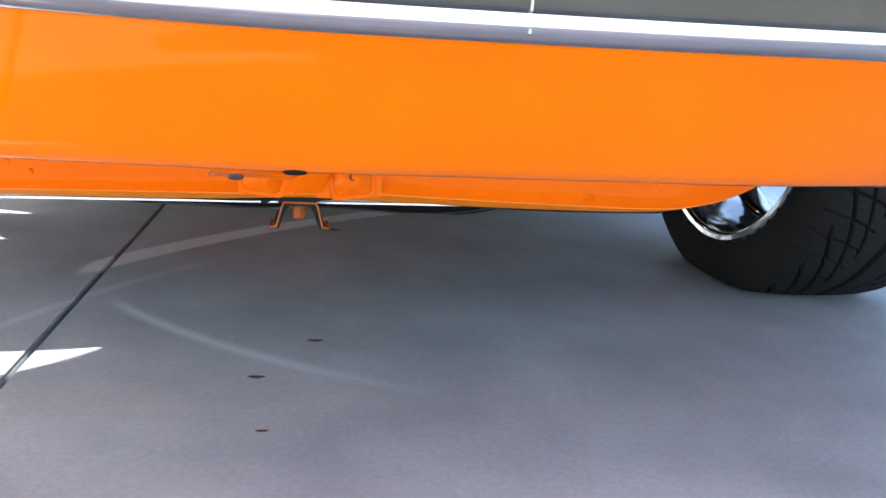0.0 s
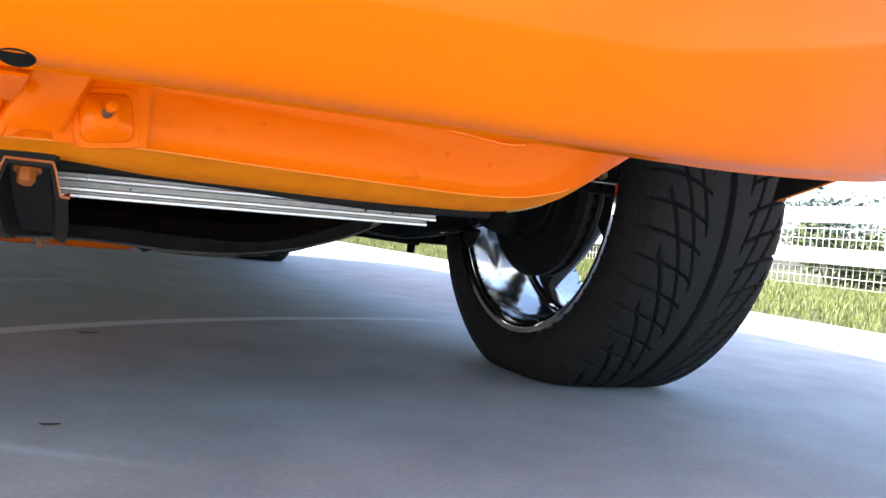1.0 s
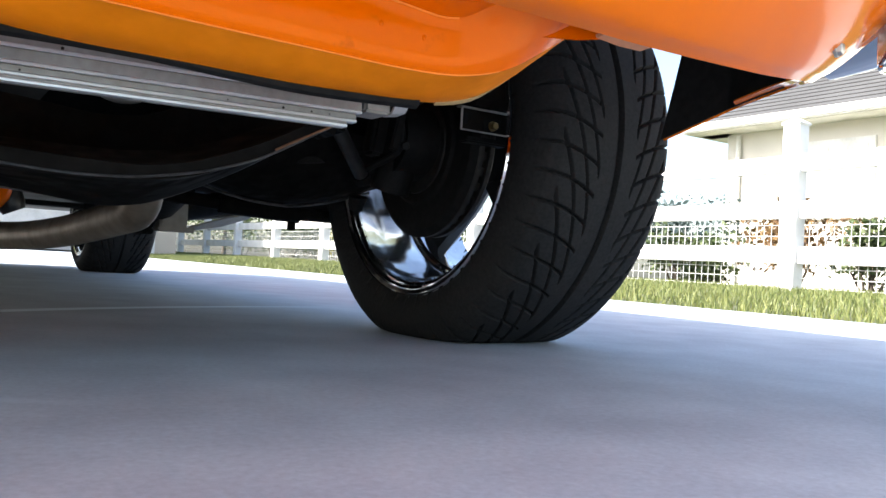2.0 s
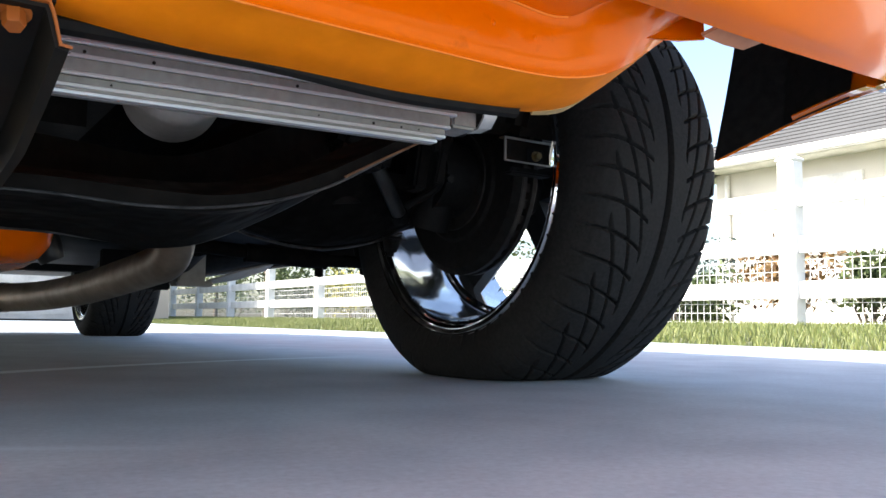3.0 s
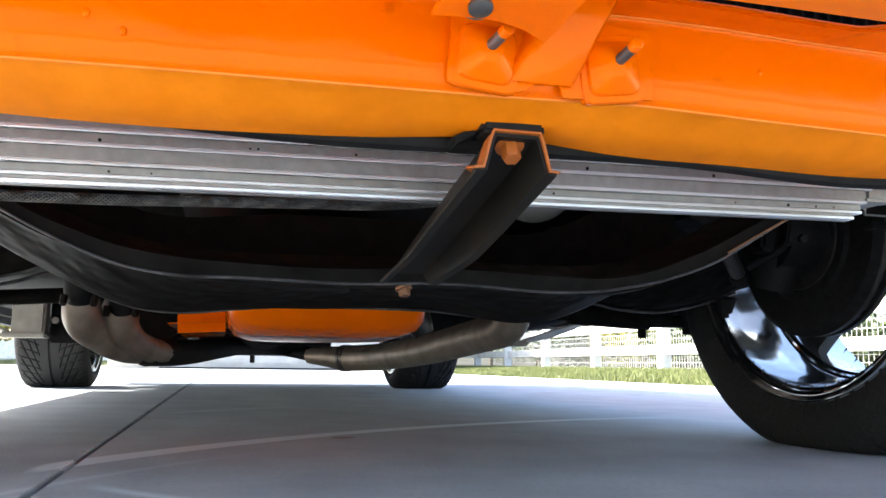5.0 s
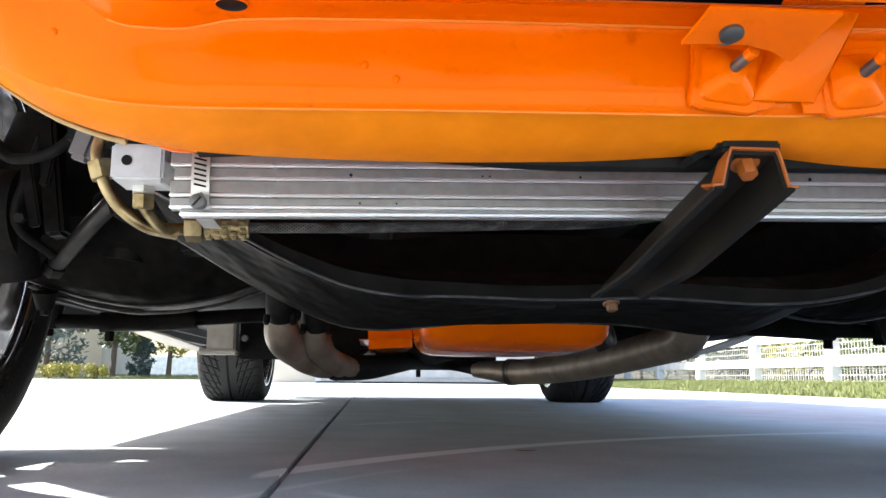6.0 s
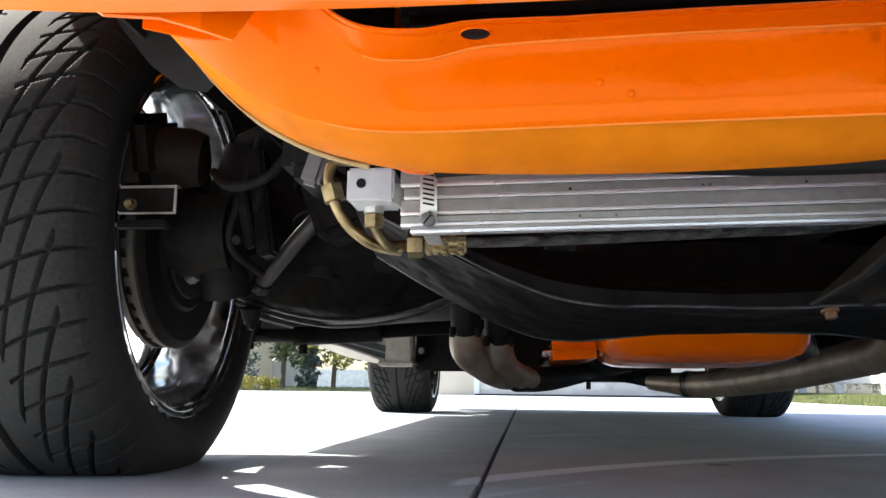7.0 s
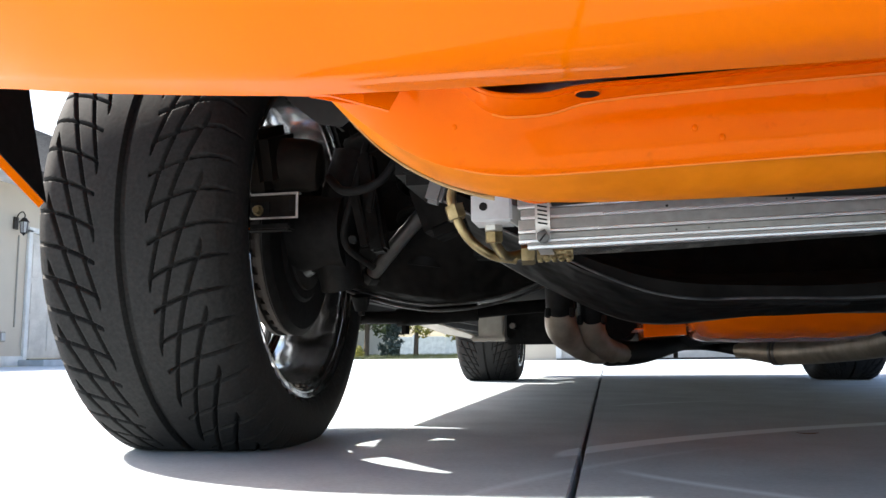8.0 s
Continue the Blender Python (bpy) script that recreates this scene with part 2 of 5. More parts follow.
LEAF_AUTUMN = leafy("reddish_leaves", (0.10, 0.05, 0.02), (0.26, 0.16, 0.06))


# ---- building helpers ----
def finish(name, bm, material, smooth=40):
    me = bpy.data.meshes.new(name)
    bmesh.ops.recalc_face_normals(bm, faces=bm.faces)
    bm.to_mesh(me)
    bm.free()
    me.materials.append(material)
    if smooth:
        me.shade_smooth()
        me.set_sharp_from_angle(angle=radians(smooth))
    return me


def part(name, bm, material, parent, label="", smooth=40):
    """One mesh object under a thing or under a part."""
    ob = new(name, finish(name, bm, material, smooth) if isinstance(bm, bmesh.types.BMesh) else bm)
    ob.parent = parent
    if label:
        tagged(ob, label)
    return ob


def thing(name, label, category, kind="", group="", at=(0, 0, 0)):
    ob = new(name)
    ob.location = at
    ob.empty_display_size = 0.1
    return tagged(ob, label, category, group, kind)


def grid(rows, closed_u=False, closed_v=False, bm=None):
    """A sheet through rows of points."""
    bm = bm or bmesh.new()
    vs = [[bm.verts.new(p) for p in r] for r in rows]
    n, k = len(vs), len(vs[0])
    for i in range(n if closed_u else n - 1):
        for j in range(k if closed_v else k - 1):
            q = (vs[i][j], vs[(i + 1) % n][j], vs[(i + 1) % n][(j + 1) % k], vs[i][(j + 1) % k])
            bm.faces.new(q)
    return bm, vs


def thick(bm, amount):
    """Gives a sheet a thickness, to the back of its faces."""
    bmesh.ops.recalc_face_normals(bm, faces=bm.faces)
    bmesh.ops.solidify(bm, geom=bm.faces[:], thickness=amount)
    return bm


def box(size, at=(0, 0, 0), bevel=0.0, turn=None, bm=None, segments=2):
    own = bmesh.new()
    bmesh.ops.create_cube(own, size=1.0)
    bmesh.ops.scale(own, vec=size, verts=own.verts)
    if bevel:
        bmesh.ops.bevel(own, geom=own.edges[:], offset=bevel, segments=segments, affect="EDGES")
    m = Matrix.Translation(at) @ (turn.to_4x4() if turn else Matrix())
    bmesh.ops.transform(own, matrix=m, verts=own.verts)
    return joined(own, bm)


def joined(own, bm):
    if bm is None:
        return own
    me = bpy.data.meshes.new("tmp")
    own.to_mesh(me)
    own.free()
    bm.from_mesh(me)
    bpy.data.meshes.remove(me)
    return bm


def smooth_path(points, steps=6):
    """A Catmull-Rom line through the points."""
    P = [Vector(p) for p in points]
    P = [2 * P[0] - P[1]] + P + [2 * P[-1] - P[-2]]
    out = []
    for i in range(1, len(P) - 2):
        for k in range(steps):
            t = k / steps
            a, b, c, d = P[i - 1], P[i], P[i + 1], P[i + 2]
            out.append(0.5 * (2 * b + (c - a) * t + (2 * a - 5 * b + 4 * c - d) * t * t + (3 * b - a - 3 * c + d) * t ** 3))
    return out + [P[-2]]


def tube(points, radius, sides=14, steps=6, bm=None, caps=True, bend=True):
    """A round bar or pipe along a line; radius may be a function of the share of its length."""
    P = smooth_path(points, steps) if bend and len(points) > 2 else [Vector(p) for p in points]
    rows = []
    side = None
    for i, p in enumerate(P):
        d = (P[min(i + 1, len(P) - 1)] - P[max(i - 1, 0)]).normalized()
        if side is None:
            side = d.orthogonal().normalized()
        side = (side - d * side.dot(d)).normalized()
        up = d.cross(side)
        r = radius(i / (len(P) - 1)) if callable(radius) else radius
        rows.append([p + r * (math.cos(a) * side + math.sin(a) * up) for a in (2 * math.pi * k / sides for k in range(sides))])
    bm = bm or bmesh.new()
    bm, vs = grid(rows, closed_v=True, bm=bm)
    if caps:
        bm.faces.new(vs[0][::-1])
        bm.faces.new(vs[-1])
    return bm


def lathe(profile, sides=48, closed=False, bm=None):
    """Turns (r, x) pairs round the x axis."""
    rows = [[(x, r * math.cos(a), r * math.sin(a)) for r, x in profile] for a in (2 * math.pi * k / sides for k in range(sides))]
    return grid(rows, closed_u=True, closed_v=closed, bm=bm)[0]


def bolt(at, axis, radius=0.007, length=0.008, bm=None, washer=0.0):
    """A hexagon head, on a washer if asked."""
    a = Vector(axis).normalized()
    bm = bm or bmesh.new()
    at = Vector(at)
    if washer:
        tube([at, at + a * 0.002], washer, 20, bm=bm)
        at = at + a * 0.002
    tube([at, at + a * length * 0.85, at + a * length], lambda s: radius * (0.86 if s > 0.99 else 1), 6, bm=bm, bend=False)
    return bm


def lerp_table(x, table):
    xs, ys = zip(*table)
    return float(np.interp(x, xs, ys))


def crisp(x, table):
    """A table read with slightly rounded corners."""
    return sum(lerp_table(x + d, table) for d in (-0.006, -0.002, 0.002, 0.006)) / 4


def eased(x, table):
    """A table read with rounded corners."""
    return sum(lerp_table(x + d, table) * w for d, w in ((-0.02, 1), (-0.01, 2), (0, 3), (0.01, 2), (0.02, 1))) / 9


# ---- ground and driveway ----
def tri_mesh(name, verts, faces, material, smooth=False):
    me = bpy.data.meshes.new(name)
    me.from_pydata(verts, [], faces)
    me.materials.append(material)
    if smooth:
        me.shade_smooth()
    return me


def ground_height(x, y):
    """The lawn lies a little above the drive, and rises gently far off."""
    right = min(max((x - 2.8) / 2.2, 0), 1) * 0.085
    back = min(max((y - 21.9) / 3, 0), 1) * 0.10
    inside = -9.4 < x < 2.72 and -6.1 < y < 21.9
    return -0.11 if inside else -0.012 + max(right, back)


def ground():
    xs = sorted({-400, -150, -60, -30, -20, -14, -9.42, -9.38, 2.70, 2.74, 3.2, 3.7, 4.2, 4.7, 5.2, 6, 8, 12, 20, 40, 100, 400})
    ys = sorted({-400, -150, -60, -30, -15, -6.12, -6.08, -3, 2, 8, 14, 21.88, 21.92, 23, 24, 26, 32, 45, 80, 200, 400})
    bm, _ = grid([[(x, y, ground_height(x, y)) for y in ys] for x in xs])
    return part("ground", bm, EARTH, None)


tagged(ground(), "grassy brown ground running out to the horizon", "ground", kind="structure")


def lawn_blades(name, x0, x1, y0, y1, count, tall, seed, label):
    rnd = np.random.default_rng(seed)
    x, y = rnd.uniform(x0, x1, count), rnd.uniform(y0, y1, count)
    z = np.array([ground_height(a, b) for a, b in zip(x, y)])
    turn, lean = rnd.uniform(0, 6.283, count), rnd.uniform(-0.5, 0.5, (count, 2))
    h = rnd.uniform(0.5, 1.2, count) * tall
    w = rnd.uniform(0.0018, 0.0038, count) * (1 + tall * 10)
    c, s = np.cos(turn) * w, np.sin(turn) * w
    v = np.stack([np.stack([x - c, y - s, z - 0.005], 1), np.stack([x + c, y + s, z - 0.005], 1),
                  np.stack([x + lean[:, 0] * h, y + lean[:, 1] * h, z + h], 1)], 1).reshape(-1, 3)
    f = np.arange(count * 3).reshape(-1, 3)
    return tagged(new(name, tri_mesh(name, v.tolist(), f.tolist(), GRASS)), label, "grass", kind="stuff")


lawn_blades("grass", 2.76, 6.0, -2.0, 18.0, 110000, 0.042, 3, "short yellow-green lawn strip between drive and white fence")
lawn_blades("grass", -14.0, 2.0, 22.0, 30.0, 14000, 0.09, 4, "distant green lawn behind the drive")

driveway = thing("driveway", "pale grey broomed concrete drive with dark joints", "driveway", "structure")
part("bed", box((12.1, 28.0, 0.05), (-3.33, 7.9, -0.075)), JOINT, driveway, "dark dirt in the joints")


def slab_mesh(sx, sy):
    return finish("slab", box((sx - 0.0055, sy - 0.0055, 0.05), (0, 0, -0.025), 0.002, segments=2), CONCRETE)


SLAB_X = [(-9.27, -6.27), (-6.27, -3.27), (-3.27, -0.275), (-0.275, 2.70)]
SLAB_Y = [(-6.0 + 4.65 * k, -6.0 + 4.65 * (k + 1)) for k in range(6)]

# ---- the car ----
car = thing("car", "orange classic coupe with chrome bumper parked on the concrete drive", "car")
SIDES = ((1, "right"), (-1, "left"))


# height offsets from end to end that fit the front's lower edge to the camera's view
EDGE_FIT = ((-0.80, 0.012), (-0.60, 0.0150), (-0.40, 0.0046), (-0.30, 0.0042), (-0.20, 0.0036), (-0.10, 0.0026), (0.0, 0.0014), (0.10, 0.0034), (0.20, 0.0046), (0.31, 0.0046), (0.40, 0.0026), (0.60, 0.0021), (0.80, 0.0023))


def plan_point(a):
    """Lower edge of the front panels: a runs from 0 at the middle to 1 at the fender's end."""
    tab = ((0, 0, -0.686, 0.2530), (0.16, 0.15, -0.686, 0.2520), (0.33, 0.30, -0.685, 0.2525), (0.48, 0.45, -0.684, 0.2582), (0.60, 0.56, -0.676, 0.2670),
           (0.70, 0.66, -0.648, 0.284), (0.79, 0.735, -0.590, 0.306), (0.88, 0.782, -0.52, 0.313), (1.0, 0.80, -0.44, 0.304))
    ts = [r[0] for r in tab]
    soft = lambda k: sum(float(np.interp(min(max(a + d, -1), 1), ts, [r[k] for r in tab])) for d in (-0.04, -0.02, 0, 0.02, 0.04)) / 5
    return Vector((soft(1) if a > 0.05 else a / 0.16 * 0.15, soft(2) if a > 0.05 else -0.686, soft(3)))


def plan(a):
    p = plan_point(abs(a))
    x = p.x if a >= 0 else -p.x
    return Vector((x, p.y + 0.0048 + 0.0511 * min(x * x, 0.3), p.z + eased(x, EDGE_FIT)))


def plan_out(a):
    """The outward way, level, at a place along the front."""
    d = plan(min(a + 0.02, 1)) - plan(max(a - 0.02, -1))
    return Vector((d.y, -d.x, 0)).normalized()


def front_panel():
    """The valance: a bulged sheet with a lip turned in at the bottom."""
    rows = []
    for i in range(121):
        a = -0.92 + 1.84 * i / 120
        p, o = plan(a), plan_out(a)
        under = min(max((0.55 - abs(a)) / 0.2, 0), 1)
        row = [p - o * 0.005 + Vector((0, 0, 0.0065)), p - o * 0.0055 + Vector((0, 0, 0.003)), p - o * 0.003]
        for s, rolled, lift in ((0.0, 0.003, 0.0006), (0.006, 0.013, 0.0018), (0.016, 0.020, 0.0045), (0.036, 0.0255, 0.0095)):
            plain, rise = 0.003 + 0.105 * s ** 0.8, 0.004 + (0.40 - p.z) * s
            row.append(p + o * (plain + (rolled - plain) * under) + Vector((0, 0, rise + (lift - rise) * under)))
        for k in range(1, 11):
            s = k / 10
            row.append(p + o * (0.003 + 0.105 * s ** 0.8 + 0.016 * under * (1 - s) ** 2) + Vector((0, 0, 0.004 + (0.40 - p.z) * s)))
        rows.append(row)
    return thick(grid(rows)[0], -0.001)


part("valance", front_panel(), ORANGE, car, "glossy orange front valance panel")


def bumper():
    rows = []
    sec = ((-0.035, 0.395), (-0.012, 0.366), (0.006, 0.3582), (0.0130, 0.3588), (0.0190, 0.3612), (0.0222, 0.3640), (0.0240, 0.3660), (0.0242, 0.3676), (0.0215, 0.3692), (0.0195, 0.372), (0.0195, 0.43), (0.0195, 0.46), (0.015, 0.482), (-0.02, 0.486), (-0.05, 0.48))
    for i in range(121):
        a = -0.97 + 1.94 * i / 120
        p, o = plan(a), plan_out(a)
        base = Vector((p.x, p.y, 0)) + o * 0.125
        rows.append([base + o * u + Vector((0, 0, z - 0.018 + 0.03 * abs(p.x) ** 1.5)) for u, z in sec])
    return thick(grid(rows)[0], -0.003)


chrome_bumper = part("bumper", bumper(), BUMPER_CHROME, car, "polished chrome front bumper")

# added strip: the chrome face's dark reflection put into its colour
strip_rows = []
for i in range(121):
    a = -0.90 + 1.80 * i / 120
    p, o = plan(a), plan_out(a)
    base = Vector((p.x, p.y, 0)) + o * 0.125
    lift = Vector((0, 0, -0.018 + 0.03 * abs(p.x) ** 1.5))
    strip_rows.append([base + o * u + lift + Vector((0, 0, z)) for u, z in ((0.018, 0.3700), (0.0215, 0.3712), (0.0235, 0.380), (0.0265, 0.43), (0.022, 0.45))])
part("reflection_strip", thick(grid(strip_rows)[0], -0.002), REFLECTION_BROWN, chrome_bumper, "brown-black strip painted as the bumper's dark reflection")
part("strip_seam", box((0.0012, 0.003, 0.08), plan(0.107) + plan_out(0.107) * 0.1488 + Vector((0, 0, 0.128))), ZINC, chrome_bumper)
notch = tube([(-0.0015, -0.6940, 0.2580), (-0.0015, -0.6940, 0.2554), (-0.0015, -0.6941, 0.2550)], lambda q: 0.0078 if q < 0.9 else 0.0072, 30, bend=False)
bmesh.ops.rotate(notch, verts=notch.verts, cent=(-0.0015, -0.694, 0.2553), matrix=Matrix.Rotation(radians(-9), 3, "X"))
part("drain_notch", notch, BLACK, car, "dark round hole in the rolled valance edge")

# parking lamps and screws in the valance corners
for s, _ in SIDES:
    o = plan_out(0.74 * s)
    at = plan(0.74 * s) + o * 0.062 + Vector((0, 0, 0.052))
    face = Vector((o.x, o.y, 0)).to_track_quat("Y", "Z").to_matrix()
    ring = bmesh.new()
    pts = [(0.078 * math.copysign(abs(math.cos(t)) ** 0.6, math.cos(t)), 0, 0.034 * math.copysign(abs(math.sin(t)) ** 0.6, math.sin(t))) for t in (2 * math.pi * k / 48 for k in range(49))]
    tube(pts, 0.004, 8, 1, ring, bend=False)
    lamp = part("parking_lamp", ring, CHROME, car, "oval parking lamp with chrome bezel")
    lamp.matrix_world = Matrix.Translation(at) @ face.to_4x4()
    lens_bm, _ = grid([[(0.075 * r * math.copysign(abs(math.cos(t)) ** 0.6, math.cos(t)), 0.008 * (1 - r * r), 0.031 * r * math.copysign(abs(math.sin(t)) ** 0.6, math.sin(t)))
                        for t in (2 * math.pi * k / 40 for k in range(40))] for r in (1, 0.85, 0.6, 0.3, 0.02)], closed_v=True)
    part("lens", thick(lens_bm, 0.004), LAMP_GLASS, lamp, "pale amber ribbed lens")
    o2 = plan_out(0.655 * s)
    part("screw", bolt(plan(0.655 * s) + o2 * 0.024 + Vector((0, 0, 0.022)), o2, 0.006, 0.004, washer=0.0075), ZINC, car, "small steel screw")


def fender(s, inset, thickness):
    """The corner of the front wing ahead of the wheel, down to its pointed rear tip, then round the wheel arch."""
    rows = []
    for i in range(4 if inset else 0, 41):
        k = i / 40
        if k < 0.34:
            a = 0.78 + 0.22 * k / 0.34
            p, o = plan(a * s), plan_out(a)
        else:
            q = (k - 0.34) / 0.66
            p, o = plan(s).lerp(Vector((0.778 if s > 0 else -0.800, -0.335, 0.277)), q), Vector((1, 0, 0))
        p.x = abs(p.x)
        # the front edge of the wheel arch leans back as it rises
        row = []
        for j in range(13):
            h = j / 12
            z = p.z + (0.70 - p.z) * h
            back = 0.0 if k < 0.34 else (k - 0.34) / 0.66
            arch = -0.012 - 0.030 * math.sin(min(h * 2.2, 1.57)) + max(0, h - 0.45) * 0.42 * max(0, h - 0.45) * 2
            row.append(Vector((p.x, p.y, z)) + o * (0.035 * math.sin(h * 1.5) - inset) + Vector((0, back * arch, 0)))
        lip = [Vector((row[0].x, row[0].y, row[0].z)) - o * (0.014 if k < 0.3 else 0.002) + Vector((0, 0, 0.003))] if not inset else []
        rows.append([Vector((v.x * s, v.y, v.z)) for v in lip + row])
    return thick(grid(rows)[0], thickness * s)


for s, side in SIDES:
    wing = part("fender", fender(s, 0.0, 0.002), ORANGE, car, "orange front fender corner ahead of the wheel")
    part("inner_face", fender(s, 0.006, 0.001), BLACK, wing, "black undercoated inner face")


# ---- body shell above and behind, which shades the drive ----
def body_side(s):
    """A body side in upright strips, open over the wheels."""
    def low(y):
        z = 0.235
        if y < 0.375:
            z = max(z if y > 0.30 else 0.5, 0.29 + math.sqrt(max(0.375 ** 2 - y * y, 0)))
        if abs(y - 2.75) < 0.40:
            z = max(z, 0.30 + math.sqrt(max(0.40 ** 2 - (y - 2.75) ** 2, 0)))
        return z
    ys = list(np.linspace(-0.62, -0.345, 6)) + list(np.linspace(-0.335, 0.374, 34)) + [0.376, 0.8, 1.4, 2.0, 2.34] + list(np.linspace(2.351, 3.149, 36)) + [3.16, 3.4, 3.62]
    rows = []
    for y in ys:
        top = lerp_table(y, ((-0.62, 0.80), (-0.40, 0.88), (0.9, 0.92), (3.2, 0.90), (3.62, 0.80)))
        z0 = low(y) if y > -0.345 else 0.66
        rows.append([(s * (0.80 + 0.045 * math.sin(min(max((z - 0.2) / 0.55, 0), 1) * 2.2)), y, z) for z in np.linspace(z0, top, 10)])
    return thick(grid(rows)[0], 0.012 * s)


for s, side in SIDES:
    part("body_side", body_side(s), ORANGE, car)


def deck():
    """Hood, cowl and rear deck as one bowed sheet."""
    rows = []
    for y, z in ((-0.78, 0.66), (-0.80, 0.78), (-0.74, 0.83), (-0.5, 0.87), (0.0, 0.91), (0.75, 0.94), (1.1, 0.945), (2.4, 0.96), (3.2, 0.92), (3.60, 0.84), (3.66, 0.70), (3.62, 0.45), (3.5, 0.30)):
        rows.append([(0.845 * u, y - 0.04 * (1 - u * u) * (1 if y < 0 else -1), z + 0.03 * (1 - u * u)) for u in np.linspace(-1, 1, 13)])
    return thick(grid(rows)[0], 0.02)


part("hood_and_deck", deck(), ORANGE, car)


def greenhouse():
    rows = []
    for y, z, w in ((0.85, 0.94, 0.72), (1.25, 1.24, 0.60), (1.5, 1.30, 0.575), (2.1, 1.30, 0.57), (2.45, 1.22, 0.585), (3.0, 0.95, 0.66)):
        rows.append([(w * u if abs(u) < 1 else w * u, y, z) for u in (-1, -0.6, 0, 0.6, 1)])
    bm, vs = grid(rows)
    for k in (0, -1):
        low = [bm.verts.new((0.76 * (-1 if k == 0 else 1), y, 0.9)) for y in (0.85, 1.25, 1.5, 2.1, 2.45, 3.0)]
        for i in range(5):
            bm.faces.new((vs[i][k], vs[i + 1][k], low[i + 1], low[i]))
    return bm


part("cabin", greenhouse(), GLASS_DARK, car, "closed cabin with dark glass")
part("roof", box((1.1, 0.85, 0.03), (0, 1.8, 1.315), 0.012), ORANGE, car)


def floor_pan():
    rows = []
    for y, z in ((0.50, 0.62), (0.56, 0.40), (0.70, 0.285), (1.2, 0.26), (2.0, 0.26), (2.35, 0.33), (2.7, 0.42), (3.0, 0.42), (3.3, 0.30), (3.6, 0.29)):
        rows.append([(x, y, z + (0.07 * math.exp(-(x / 0.14) ** 2) if y > 0.6 else 0)) for x in np.linspace(-0.79, 0.79, 25)])
    return thick(grid(rows)[0], 0.006)


part("floor_pan", floor_pan(), BLACK, car, "black undercoated floor pan")
for s, side in SIDES:
    apron = []
    for y in np.linspace(-0.56, 0.52, 19):
        lowz = 0.36 if abs(y) < 0.3 else 0.34
        apron.append([(s * (0.47 + 0.02 * math.cos(k)), y, lowz + (0.86 - lowz) * k) for k in np.linspace(0, 1, 7)])
    part("inner_fender", thick(grid(apron)[0], 0.003), BLACK, car, "black inner fender apron")
    part("frame_rail", box((0.075, 1.425, 0.09), (s * 0.42, 0.4625, 0.345), 0.012), BLACK, car, "black boxed frame rail")
    part("rocker_panel", box((0.07, 1.95, 0.10), (s * 0.765, 1.36, 0.262), 0.02), BLACK, car)


